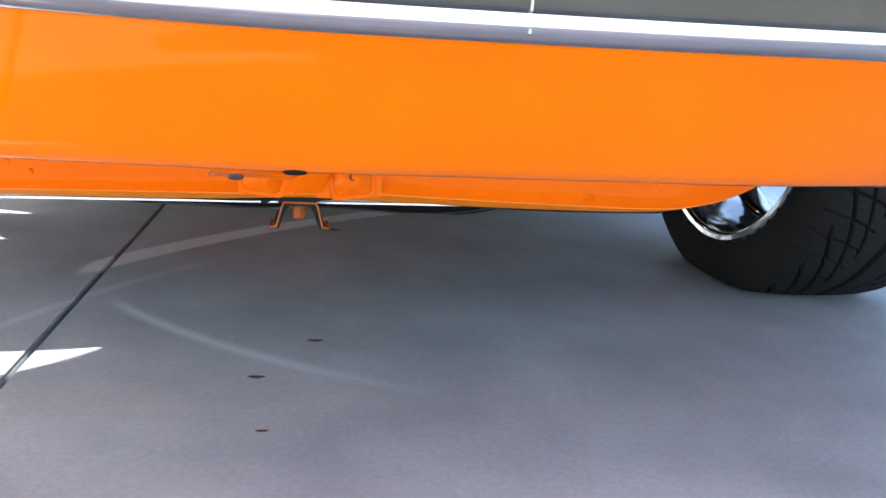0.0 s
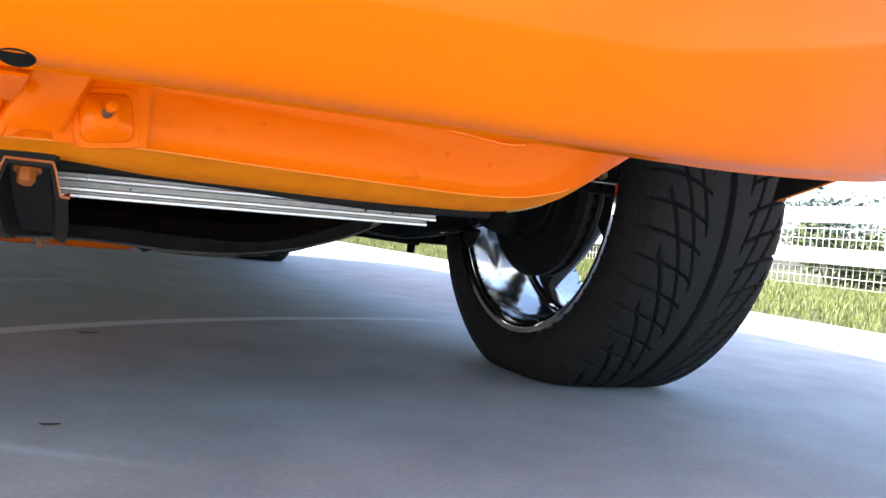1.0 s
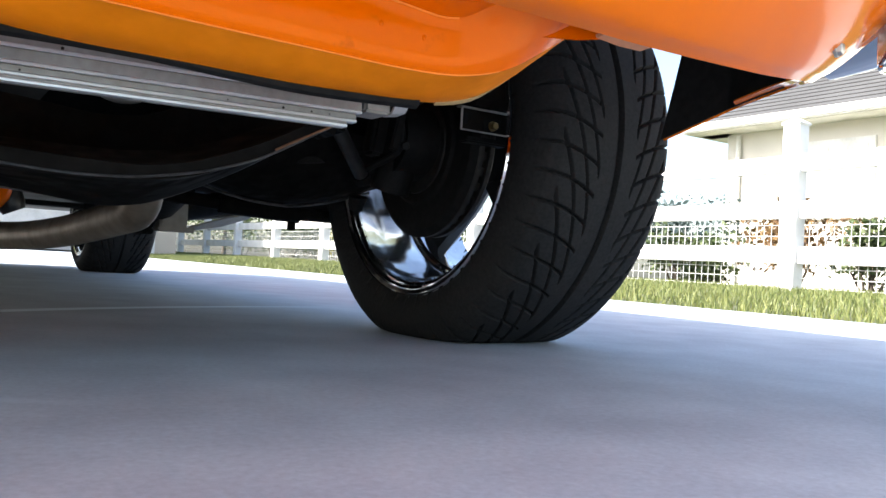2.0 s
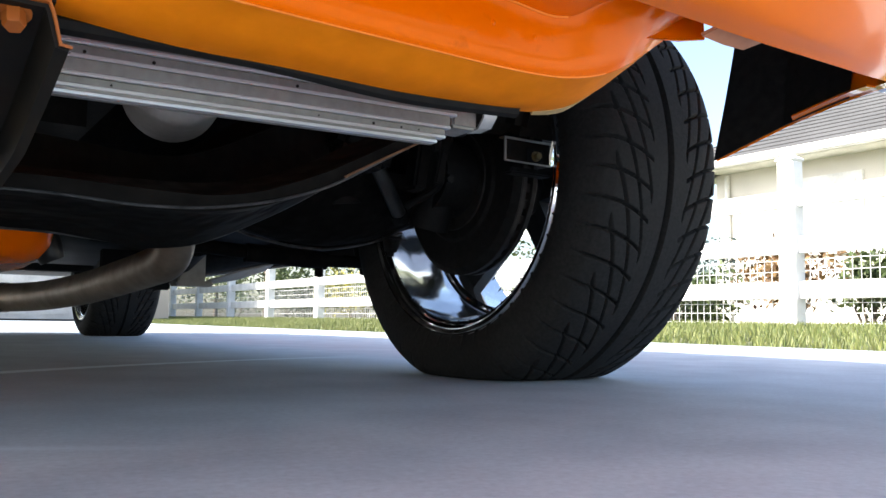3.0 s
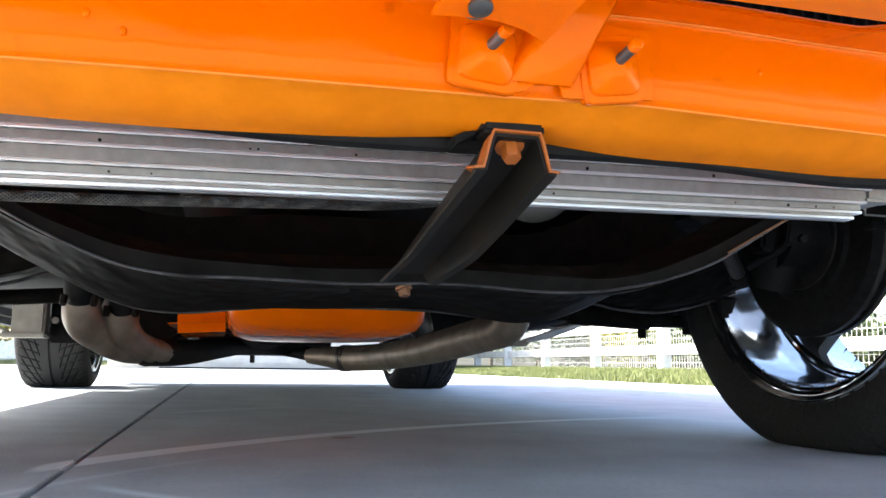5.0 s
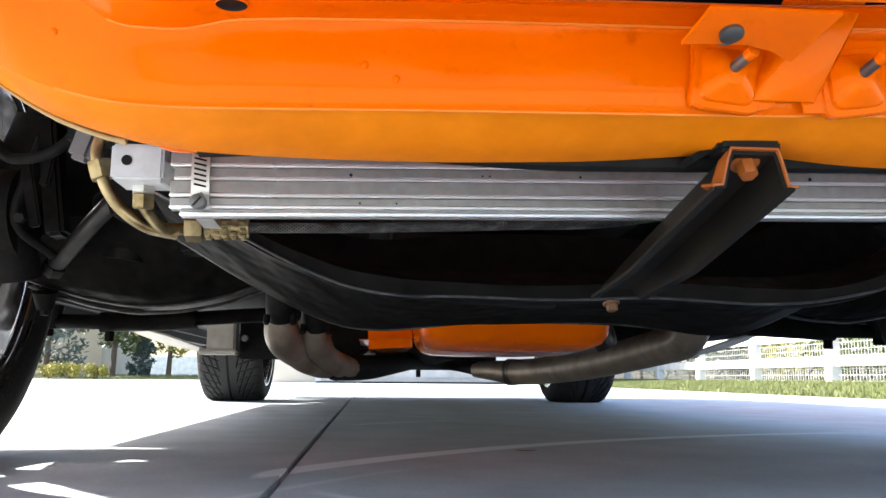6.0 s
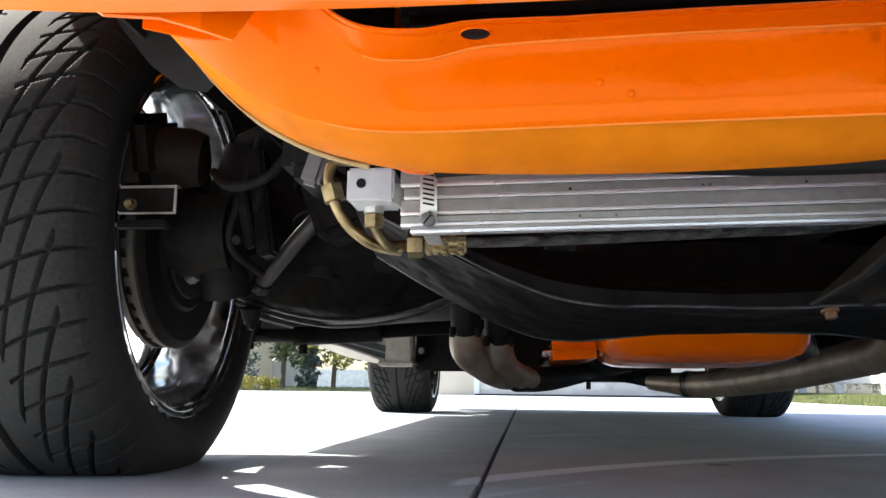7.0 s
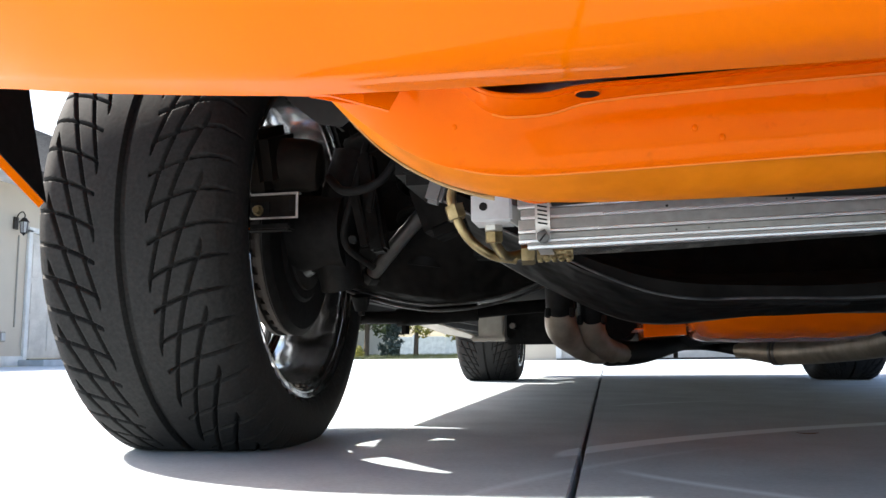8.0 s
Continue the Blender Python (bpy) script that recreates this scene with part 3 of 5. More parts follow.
# ---- lower radiator support: the orange panel behind the valance ----
def support_rows():
    fold_z = ((-0.46, 0.345), (-0.42, 0.296), (-0.385, 0.262), (-0.345, 0.234), (-0.307, 0.2222), (-0.275, 0.2205), (-0.15, 0.2235), (0, 0.2262), (0.053, 0.2285), (0.123, 0.2268), (0.25, 0.2250), (0.29, 0.2268), (0.329, 0.2365), (0.369, 0.262), (0.42, 0.296), (0.46, 0.345))
    rear_z = ((0, 0.2255), (0.06, 0.220), (0.20, 0.2170), (0.28, 0.2172), (0.305, 0.2195), (0.345, 0.228), (0.385, 0.250), (0.42, 0.290), (0.46, 0.345))
    rear_y = ((0, -0.572), (0.3, -0.564), (0.36, -0.544), (0.42, -0.50), (0.46, -0.48))
    top_y = ((0, -0.642), (0.30, -0.642), (0.335, -0.648), (0.46, -0.652))
    top_z = ((-0.46, 0.352), (-0.40, 0.320), (-0.36, 0.300), (-0.325, 0.281), (-0.315, 0.2722), (-0.303, 0.2649), (-0.288, 0.2620), (-0.272, 0.2613), (-0.263, 0.2618), (-0.258, 0.2640), (-0.242, 0.2649), (-0.208, 0.2651), (-0.195, 0.2626),
             (-0.152, 0.2632), (0, 0.2675), (0.108, 0.2703), (0.157, 0.2690), (0.180, 0.2732), (0.248, 0.2718), (0.256, 0.2682), (0.272, 0.2673), (0.289, 0.2703), (0.297, 0.2745), (0.32, 0.283), (0.36, 0.300), (0.40, 0.320), (0.46, 0.352))
    ridge_y = ((0, -0.6195), (0.28, -0.6200), (0.335, -0.634), (0.46, -0.644))
    ridge_z = ((-0.46, 0.342), (-0.40, 0.302), (-0.345, 0.286), (-0.326, 0.278), (-0.312, 0.2630), (-0.298, 0.2533), (-0.268, 0.2542), (-0.250, 0.2598), (-0.22, 0.2618), (-0.15, 0.2640), (0, 0.2668), (0.048, 0.2695),
               (0.09, 0.2695), (0.137, 0.2682), (0.20, 0.2675), (0.235, 0.2635), (0.275, 0.2598), (0.290, 0.2630), (0.303, 0.2720), (0.335, 0.286), (0.40, 0.302), (0.46, 0.342))
    # offsets that fit the rear edge to the camera's view
    rear_fit = ((-0.46, 0.0125), (-0.36, 0.0074), (-0.28, -0.0030), (-0.15, -0.0060), (0.0, -0.0048), (0.15, -0.0033), (0.28, -0.0002), (0.36, 0.0014), (0.46, -0.0018))
    rows = []
    for i in range(231):
        x = -0.46 + 0.92 * i / 230
        a = abs(x)
        rz, ry, ty, my = (eased(a, t) for t in (rear_z, rear_y, top_y, ridge_y))
        fz, mz, tz = eased(x, fold_z), crisp(x, ridge_z), crisp(x, top_z)
        rz += eased(x, rear_fit)
        fy = -0.618 + 0.10 * max(0, a - 0.34)
        tz = max(tz - (0.0006 if x > 0 else 0.0020) * min(max((0.34 - a) / 0.04, 0), 1), mz + 0.0008)
        row = [(x, ty + 0.014, tz + 0.0020), (x, ty + 0.0004, tz + 0.0012), (x, ty, tz)]
        for k in (1, 2, 3, 4):
            q = k / 5
            row.append((x, ty + (my - 0.0045 - ty) * q, tz + (mz + 0.0004 - tz) * q))
        row += [(x, my - 0.0045, mz + 0.0004), (x, my - 0.0020, mz - 0.0004), (x, my - 0.0008, mz - 0.0025)]
        for k in (1, 2, 3):
            q = k / 4
            row.append((x, my - 0.0008 + (fy - my + 0.0008) * q, mz - 0.0025 + (fz + 0.0045 - mz + 0.0025) * q))
        row += [(x, fy, fz + 0.0045), (x, fy + 0.0035, fz), (x, fy + 0.012, fz - 0.002)]
        for k in range(1, 5):
            q = k / 4
            row.append((x, fy + 0.012 + (ry - fy - 0.012) * q, fz - 0.002 + (rz - fz + 0.002) * q - 0.003 * math.sin(3.1416 * q)))
        row.append((x, ry + 0.002, rz + 0.008))
        rows.append(row)
    return rows


support = part("radiator_support", thick(grid([r[:15] for r in support_rows()])[0], 0.0025), PANEL_ORANGE, car, "orange lower radiator support panel")
part("underside", thick(grid([r[14:] for r in support_rows()])[0], 0.0025), UNDERSIDE_ORANGE, support, "orange underside flange in a yellower tone")
# thin beads painted as the highlights along ridge and fold
part("ridge_glint", tube([Vector(r[8]) + Vector((0, 0.0002, -0.0001)) for r in support_rows()[40:188:2]], 0.0008, 6, 1), GLINT_ORANGE, support, "paler orange highlight line under the flange")
part("fold_glint", tube([Vector(r[14]) + Vector((0, 0.0003, 0.0004)) for r in support_rows()[34:198:2]], 0.0008, 6, 1), GLINT_ORANGE, support, "paler orange highlight line along the fold")
# black strip, as thick as the dark band between panel and cooler
part("wavy_strip", tube([(x, -0.565 + 0.002 * math.sin(x * 37), 0.2176 + 0.0018 * math.sin(x * 23)) for x in np.linspace(-0.272, 0.29, 34)], 0.0056, 8, 2), BLACK, support, "thin black strip along the rear edge")
for s_ in (1, -1):
    edge = []
    for i in range(15):
        row = support_rows()[115 + s_ * int(77 + 38 * i / 14)]
        a_, b_, c_ = Vector(row[-2]), Vector(row[-1]), Vector(row[-4])
        n_ = Vector((0, -0.3, -1)).normalized() * 0.0022
        edge.append([c_.lerp(a_, 0.15 + 0.75 * (1 - min(i / 9, 1))) + n_ * (0.6 if i else 0.2), a_ + n_, b_ + Vector((0, 0.004, 0.002))])
    part("worn_edge", thick(grid(edge)[0], 0.001), DUSTY, support, "dusty tan underside edge")
lump = bmesh.new()
bmesh.ops.create_uvsphere(lump, u_segments=20, v_segments=12, radius=1.0)
bmesh.ops.scale(lump, vec=(0.0145, 0.010, 0.0052), verts=lump.verts)
bmesh.ops.translate(lump, vec=(-0.2790, -0.566, 0.2192), verts=lump.verts)
part("pressed_lump", lump, PANEL_ORANGE, support)
# latch support: a folded plate with a leaning post, between two stamped cups with studs
def face_y(z, proud):
    return -0.6195 - (z - 0.226) * 0.10 - proud


plate_rows = []
for x, z in ((-0.0465, 0.2240), (-0.044, 0.2232), (-0.030, 0.2226), (-0.0187, 0.2220), (-0.012, 0.2232), (-0.0068, 0.2268), (0.0056, 0.2275), (0.0072, 0.2222), (0.020, 0.2226), (0.040, 0.2245), (0.052, 0.2252)):
    plate_rows.append([(x, face_y(z + (0.258 - z) * q, 0.0016 + 0.0012 * (1 - q)), z + (0.258 - z) * q) for q in (0, 0.06, 0.3, 0.65, 1)])
latch = part("latch_plate", thick(grid(plate_rows)[0], 0.0016), PANEL_ORANGE, support, "folded orange latch support plate")
latch.location = (0.005, 0.0, 0.0038)
post_rows = []
for q in np.linspace(0, 1, 9):
    z, cx, out = 0.2268 + 0.050 * q, -0.0045 + 0.0225 * q, 0.002 + 0.013 * q ** 0.7
    y, w = face_y(z, 0.003), 0.0150 + 0.001 * q
    post_rows.append([(cx - w - 0.0035, y + 0.002, z), (cx - w - 0.001, y - 0.2 * out, z), (cx - w + 0.001, y - 0.75 * out, z), (cx - w + 0.004, y - out, z), (cx, y - 1.02 * out, z), (cx + w - 0.002, y - out, z), (cx + w, y - 0.7 * out, z), (cx + w + 0.0005, y + 0.002, z)])
part("post", thick(grid(post_rows)[0], 0.0014), PANEL_ORANGE, latch)
ear_rows = []
for x0, x1, y0 in ((-0.0575, -0.0530, -0.6516), (-0.0500, -0.0450, -0.6525), (-0.0400, -0.0330, -0.6530), (-0.0300, -0.0200, -0.6530), (-0.0180, -0.0080, -0.6500), (-0.0060, 0.0020, -0.6440)):
    ear_rows.append([(x0 + (x1 - x0) * q, y0 + (-0.6725 - y0) * q, 0.2478 - 0.325 * (y0 + (-0.6725 - y0) * q + 0.66)) for q in (0, 0.1, 0.55, 1)])
ear = part("ear", thick(grid(ear_rows)[0], 0.0016), PANEL_ORANGE, support, "orange fixing ear")
part("washer", tube([(-0.0395, -0.6590, 0.2500), (-0.0395, -0.6602, 0.2466)], 0.0086, 28), DULL_STEEL, ear, "dull steel washer")
part("latch_bolt", tube([(-0.0395, -0.6600, 0.2470), (-0.0395, -0.6610, 0.2445), (-0.0395, -0.6613, 0.2436)], lambda q: 0.0050 if q < 0.8 else 0.0034, 20, bend=False), DULL_STEEL, ear, "worn round bolt head")
for x, lean in ((-0.0250, 0.10), (0.0360, -0.14)):
    tilt = Matrix.Rotation(lean, 3, "Y") @ Matrix.Rotation(radians(4), 3, "X")
    pts = []
    for r, lift, p4 in ((1.0, -0.003, 9), (1.0, 0.0, 9), (0.96, 0.0012, 9), (0.80, 0.0014, 6), (0.76, 0.0032, 5), (0.70, 0.0040, 4), (0.34, 0.0088, 2), (0.22, 0.0092, 2), (0.02, 0.0092, 2)):
        ring_pts = []
        for k in range(40):
            t = 2 * math.pi * k / 40 + 0.01
            n = (abs(math.cos(t)) ** p4 + abs(math.sin(t)) ** p4) ** (-1 / p4)
            v = tilt @ Vector((0.0165 * r * n * math.cos(t), -lift, 0.0160 * r * n * math.sin(t)))
            ring_pts.append(v + Vector((x, -0.6225, 0.2415)))
        pts.append(ring_pts)
    plate_bm, _ = grid(pts, closed_v=True)
    part("stud_plate", plate_bm, PANEL_ORANGE, support, smooth=25)
    root = Vector((x, -0.6305, 0.2430))
    way = tilt @ Vector((0.22, -1, 0.30))
    part("stud", tube([root, root + way * 0.0095], 0.0027, 14), DULL_STEEL, support, "bare threaded stud")
    part("stud_tip", tube([root + way * 0.0095, root + way * 0.0135, root + way * 0.0140], lambda q: 0.0029 if q < 0.9 else 0.002, 14, bend=False), PANEL_ORANGE, support)
# drain holes near the top edge
for x, y_, z_, rise in ((-0.2466, -0.6345, 0.2612, 171), (0.2355, -0.6345, 0.2680, 160)):
    lean_ = Vector((0, math.cos(radians(rise)), math.sin(radians(rise))))
    out_ = Vector((0, -lean_.z, lean_.y)) 
    rings = []
    for r, up in ((0.02, 0.0004), (0.80, 0.0004), (0.92, 0.0008), (1.0, 0.0011), (1.08, 0.0006), (1.10, -0.001)):
        rings.append([Vector((x, y_, z_)) + Vector((0.0066 * r * math.cos(k * math.pi / 16), 0, 0)) + lean_ * (0.0044 * r * math.sin(k * math.pi / 16)) + out_ * up for k in range(32)])
    part("drain_hole", grid(rings[:4], closed_v=True)[0], BLACK, support, "dark oval drain hole")
    part("hole_rim", grid(rings[3:], closed_v=True)[0], PANEL_ORANGE, support)
for x, z in ((0.262, 0.2455), (0.279, 0.2465), (0.232, 0.2480), (0.118, 0.2500), (-0.190, 0.2420), (-0.176, 0.2360), (-0.322, 0.2500)):
    run = bmesh.new()
    bmesh.ops.create_uvsphere(run, u_segments=12, v_segments=8, radius=1.0)
    bmesh.ops.scale(run, vec=(0.0016, 0.0009, 0.0020), verts=run.verts)
    bmesh.ops.translate(run, vec=(x, -0.6193 if abs(x) < 0.28 else -0.624, z), verts=run.verts)
    part("paint_run", run, PANEL_ORANGE, support)
# upper tie tabs at both ends, and the radiator in the dark slot above
for s, _ in SIDES:
    if s > 0:
        tab, _ = grid([[(s * x, y, z) for x, y, z in ((0.383, -0.640, 0.2675), (0.404, -0.640, 0.2660), (0.424, -0.640, 0.2668), (0.450, -0.640, 0.2785))],
                       [(s * x, y, z) for x, y, z in ((0.392, -0.652, 0.2740), (0.406, -0.653, 0.2745), (0.424, -0.654, 0.2755), (0.448, -0.654, 0.2810))]])
        part("tie_tab", thick(tab, 0.003 * s), TAB_ORANGE, support, "pale orange tab")
    else:
        tab, _ = grid([[(-0.4240, -0.650, 0.282), (-0.4150, -0.650, 0.282), (-0.3900, -0.650, 0.282), (-0.3685, -0.652, 0.282), (-0.3420, -0.638, 0.283)],
                       [(-0.4198, -0.655, 0.2698), (-0.4122, -0.655, 0.2647), (-0.3855, -0.655, 0.2622), (-0.3660, -0.656, 0.2555), (-0.3541, -0.650, 0.2530)]])
        part("tie_tab", thick(tab, -0.002), PANEL_ORANGE, support, "orange folded end bracket", 20)
    plate, _ = grid([[(s * x, y, z) for x, y, z in ((0.345, -0.622, 0.262), (0.366, -0.620, 0.2660), (0.387, -0.620, 0.2690), (0.410, -0.622, 0.2740))],
                     [(s * x, y, z) for x, y, z in ((0.345, -0.620, 0.300), (0.366, -0.618, 0.300), (0.387, -0.618, 0.302), (0.410, -0.620, 0.306))]])
    part("tie_plate", thick(plate, 0.002 * s), PANEL_ORANGE, support)
radiator = part("radiator", box((0.60, 0.05, 0.36), (0, -0.50, 0.50), 0.006), SATIN, car, "black radiator core in the slot above")
fins = bmesh.new()
for k in range(60):
    box((0.002, 0.006, 0.34), (-0.29 + 0.0098 * k, -0.527, 0.50), bm=fins)
tagged(part("fins", fins, BLACK, radiator), kind="stuff")

# ---- oil cooler: finned aluminium bar slung under the support ----
LEAN = Matrix.Rotation(-0.019, 3, "Y")
cooler = part("oil_cooler", box((0.572, 0.030, 0.020), (-0.018, -0.487, 0.2165), 0.002, LEAN), ALLOY, car, "silver finned aluminium oil cooler bar")
for z0, z1, x0, x1, d in ((0.2250, 0.2352, -0.306, 0.278, 0.0), (0.2174, 0.2250, -0.304, 0.278, -0.0008), (0.2076, 0.2174, -0.306, 0.272, 0.0), (0.2008, 0.2076, -0.306, 0.268, -0.0006), (0.1965, 0.2008, -0.300, 0.260, 0.0008)):
    bm = box((x1 - x0, 0.006, z1 - z0 - 0.0022), ((x0 + x1) / 2, -0.5055 - d, (z0 + z1) / 2 + 0.0009), 0.0006, segments=1)
    box((x1 - x0, 0.003, z1 - z0), ((x0 + x1) / 2, -0.502, (z0 + z1) / 2), bm=bm)
    bmesh.ops.rotate(bm, verts=bm.verts, cent=(0.05, -0.49, 0.2195), matrix=LEAN)
    rib = part("cooling_rib", bm, ALLOY, cooler)
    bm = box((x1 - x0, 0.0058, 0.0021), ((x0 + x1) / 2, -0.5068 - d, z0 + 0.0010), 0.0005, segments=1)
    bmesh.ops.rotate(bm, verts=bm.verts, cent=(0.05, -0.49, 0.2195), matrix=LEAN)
    part("rib_lip", bm, ALLOY_GLINT, rib, "rib edge with its highlight in the colour")
for k in range(26):
    x = -0.25 + 0.5 * random.random()
    z = random.choice((0.2295, 0.221, 0.2125, 0.2045))
    part("grit_speck", bolt((x, -0.5078, z + 0.019 * (x - 0.05)), (0, -1, 0), random.uniform(0.0005, 0.0011), 0.0006), CALIPER, cooler)
cooler.location = (0.007, 0.0, 0.003)
# end blocks
part("end_block", box((0.029, 0.030, 0.0205), (-0.3245, -0.494, 0.2205), 0.0015), PLASTIC, cooler, "pale aluminium port block")
part("port", tube([(-0.3300, -0.5085, 0.2210), (-0.3300, -0.5094, 0.2210)], 0.0030, 20), BLACK, cooler, "dark round port")
wedge, _ = grid([[(-0.310, -0.506, 0.222), (-0.302, -0.500, 0.220), (-0.296, -0.498, 0.214)], [(-0.311, -0.506, 0.210), (-0.304, -0.500, 0.206), (-0.297, -0.498, 0.203)]])
part("end_web", thick(wedge, 0.004), ALLOY, cooler)
part("end_block", box((0.022, 0.028, 0.018), (0.288, -0.490, 0.2245), 0.002), ALLOY, cooler)
strap, _ = grid([[(0.300, y, z) for y, z in ((-0.512, 0.236), (-0.510, 0.224), (-0.503, 0.217), (-0.49, 0.216))], [(0.312, y, z) for y, z in ((-0.512, 0.239), (-0.510, 0.226), (-0.503, 0.219), (-0.49, 0.218))]])
part("strap", thick(strap, 0.0015), ZINC, cooler, "loose end of a steel strap")
# worm-drive clamp
clamp_rows = []
for x in (-0.2935, -0.2835):
    clamp_rows.append([(x, y, z) for y, z in ((-0.505, 0.240), (-0.512, 0.235), (-0.5135, 0.223), (-0.5125, 0.209), (-0.511, 0.199), (-0.503, 0.191), (-0.47, 0.190))])
part("hose_clamp", thick(grid(clamp_rows)[0], 0.001), ZINC, cooler, "slotted steel worm-drive clamp")
slots = bmesh.new()
for k in range(9):
    box((0.0068, 0.0006, 0.0011), (-0.2885, -0.5143 + 0.0003 * max(0, k - 3), 0.230 - 0.0029 * k), turn=Matrix.Rotation(radians(12), 3, "Y"), bm=slots)
part("clamp_slots", slots, BLACK, cooler)
screw = tube([(-0.2855, -0.5155, 0.1985), (-0.2905, -0.5145, 0.1965)], 0.0040, 18)
tube([(-0.2880, -0.514, 0.1965), (-0.2880, -0.5205, 0.1960), (-0.2880, -0.5210, 0.1960)], lambda q: 0.0042 if q < 0.95 else 0.0034, 20, bm=screw, bend=False)
part("clamp_screw", screw, DULL_STEEL, cooler, "slotted clamp screw")
part("screw_slot", box((0.0065, 0.0008, 0.0010), (-0.2880, -0.5211, 0.1960), turn=Matrix.Rotation(radians(-50), 3, "Y")), BLACK, cooler)
# hose ends, fittings and braided line
ELBOW = [(-0.3260, -0.488, 0.209), (-0.3270, -0.484, 0.203), (-0.3255, -0.474, 0.1975), (-0.3210, -0.462, 0.1915), (-0.3150, -0.450, 0.1925), (-0.306, -0.444, 0.1950)]
part("elbow", tube(ELBOW, 0.0038, 14, 8), BRASS, cooler, "gold-plated elbow pipe")
part("hex_nut", bolt((-0.3255, -0.489, 0.2105), (0, 0, -1), 0.0068, 0.0045), ZINC, cooler)
part("hex_nut", bolt((-0.3258, -0.487, 0.2060), (0, 0.1, -1), 0.0068, 0.008), BRASS, cooler)
part("hex_nut", bolt((-0.3100, -0.4445, 0.1952), (1, 0.05, 0.0), 0.0096, 0.0105), BRASS, cooler)
ferrule = tube([(-0.2985, -0.4435, 0.1954), (-0.271, -0.442, 0.1960)], 0.0068, 20)
for k in range(5):
    for j in range(9):
        a = 2 * math.pi * (j + 0.5 * (k % 2)) / 9
        box((0.0040, 0.0024, 0.0024), (-0.296 + 0.0055 * k, -0.4432 + 0.0069 * math.cos(a), 0.1956 + 0.0069 * math.sin(a)), 0.0006, bm=ferrule, segments=1)
part("ferrule", ferrule, BRASS, cooler, "dimpled brass hose ferrule")
hose_line = smooth_path([(-0.272, -0.442, 0.1960), (-0.205, -0.440, 0.1978), (-0.150, -0.440, 0.2000), (-0.099, -0.440, 0.2022), (-0.03, -0.436, 0.2065), (0.06, -0.420, 0.225), (0.15, -0.40, 0.255)], 40)
part("braided_hose", tube(hose_line, 0.0028, 12, bend=False), BLACK, cooler, "braided stainless hose")
weave = bmesh.new()
for way in (1, -1):
    for k in range(9):
        strand = []
        for i, p in enumerate(hose_line):
            w = way * (2 * math.pi * k / 9 * way + i * 0.42)
            strand.append(Vector(p) + Vector((0, math.cos(w), math.sin(w))) * 0.0030)
        tube(strand, 0.00048, 4, bm=weave, bend=False, caps=False)
tagged(part("braid", weave, BRAID, bpy.data.objects["braided_hose"], "fine woven steel braid"), kind="stuff")
UPPER = [(-0.345, -0.466, 0.2475), (-0.356, -0.468, 0.2465), (-0.3605, -0.468, 0.237), (-0.3575, -0.468, 0.224), (-0.352, -0.466, 0.211), (-0.343, -0.464, 0.200), (-0.330, -0.458, 0.192), (-0.314, -0.450, 0.1895)]
part("elbow", tube(UPPER, 0.0037, 14, 8), BRASS, cooler, "gold-plated elbow pipe")
part("hex_nut", bolt((-0.3588, -0.468, 0.230), (0.30, 0, -1), 0.0076, 0.011), BRASS, cooler)
part("grey_bracket", box((0.014, 0.012, 0.026), (-0.377, -0.44, 0.250), 0.003, Matrix.Rotation(0.3, 3, "Y")), GREY_PLASTIC, cooler)

# ---- centre brace from the support down to the crossmember ----
BRACE_TOP = Vector((0.0, -0.594, 0.2157))
axis = Vector((-0.005, -0.385, 0.172)) - BRACE_TOP
rows = []
for k in range(13):
    q = k / 12
    p = BRACE_TOP + axis * q
    w = 0.0165 + 0.0015 * math.sin(q * 3)
    deep = 0.017 - 0.010 * max(0, q - 0.6) / 0.4
    rows.append([p + Vector((u, 0, v)) for u, v in ((-w - 0.0040, -deep - 0.0005), (-w, -deep), (-w * 0.80, -0.004), (-w * 0.70, 0.0), (w * 0.70, 0.0), (w * 0.80, -0.004), (w, -deep), (w + 0.0040, -deep - 0.0005))])
brace = part("brace", thick(grid(rows)[0], 0.0022), BRACE_BLACK, car, "black channel brace with orange overspray at the top")
rows = []
for k, grow in ((0, 0.0006), (1, 0.0004), (2, 0.0002)):
    p = BRACE_TOP - axis * 0.008 + axis * (0.035 * k)
    w = 0.0167 + grow
    cut_back = 0.003 * k
    rows.append([p + Vector((u, 0, v)) for u, v in ((-w - 0.0042, -0.0178 + cut_back), (-w, -0.0172 + cut_back * 0.5), (-w * 0.81, -0.004), (-w * 0.70, 0.0010), (w * 0.70, 0.0010), (w * 0.81, -0.004), (w, -0.0172 + cut_back * 0.5), (w + 0.0042, -0.0178 + cut_back))])
part("brace_end", thick(grid(rows)[0], 0.0012), OVERSPRAY, brace, "orange-sprayed channel end")
part("brace_bolt", bolt((-0.001, -0.586, 0.2127), (0, -0.45, -0.9), 0.0048, 0.008, washer=0.0072), OVERSPRAY, brace, "hexagon bolt with dull orange overspray")
part("rubber_pad", box((0.032, 0.018, 0.010), (-0.0015, -0.586, 0.2203), 0.002), BLACK, brace, "black rubber pad")
part("pad_flap", box((0.015, 0.018, 0.0035), (-0.0220, -0.576, 0.2163), 0.0012, Matrix.Rotation(radians(-28), 3, "Y")), BLACK, brace)
part("lower_bolt", bolt((-0.003, -0.359, 0.1625), (0.1, -0.25, -1), 0.0042, 0.005, washer=0.0064), RUST, brace, "rusty hexagon bolt")


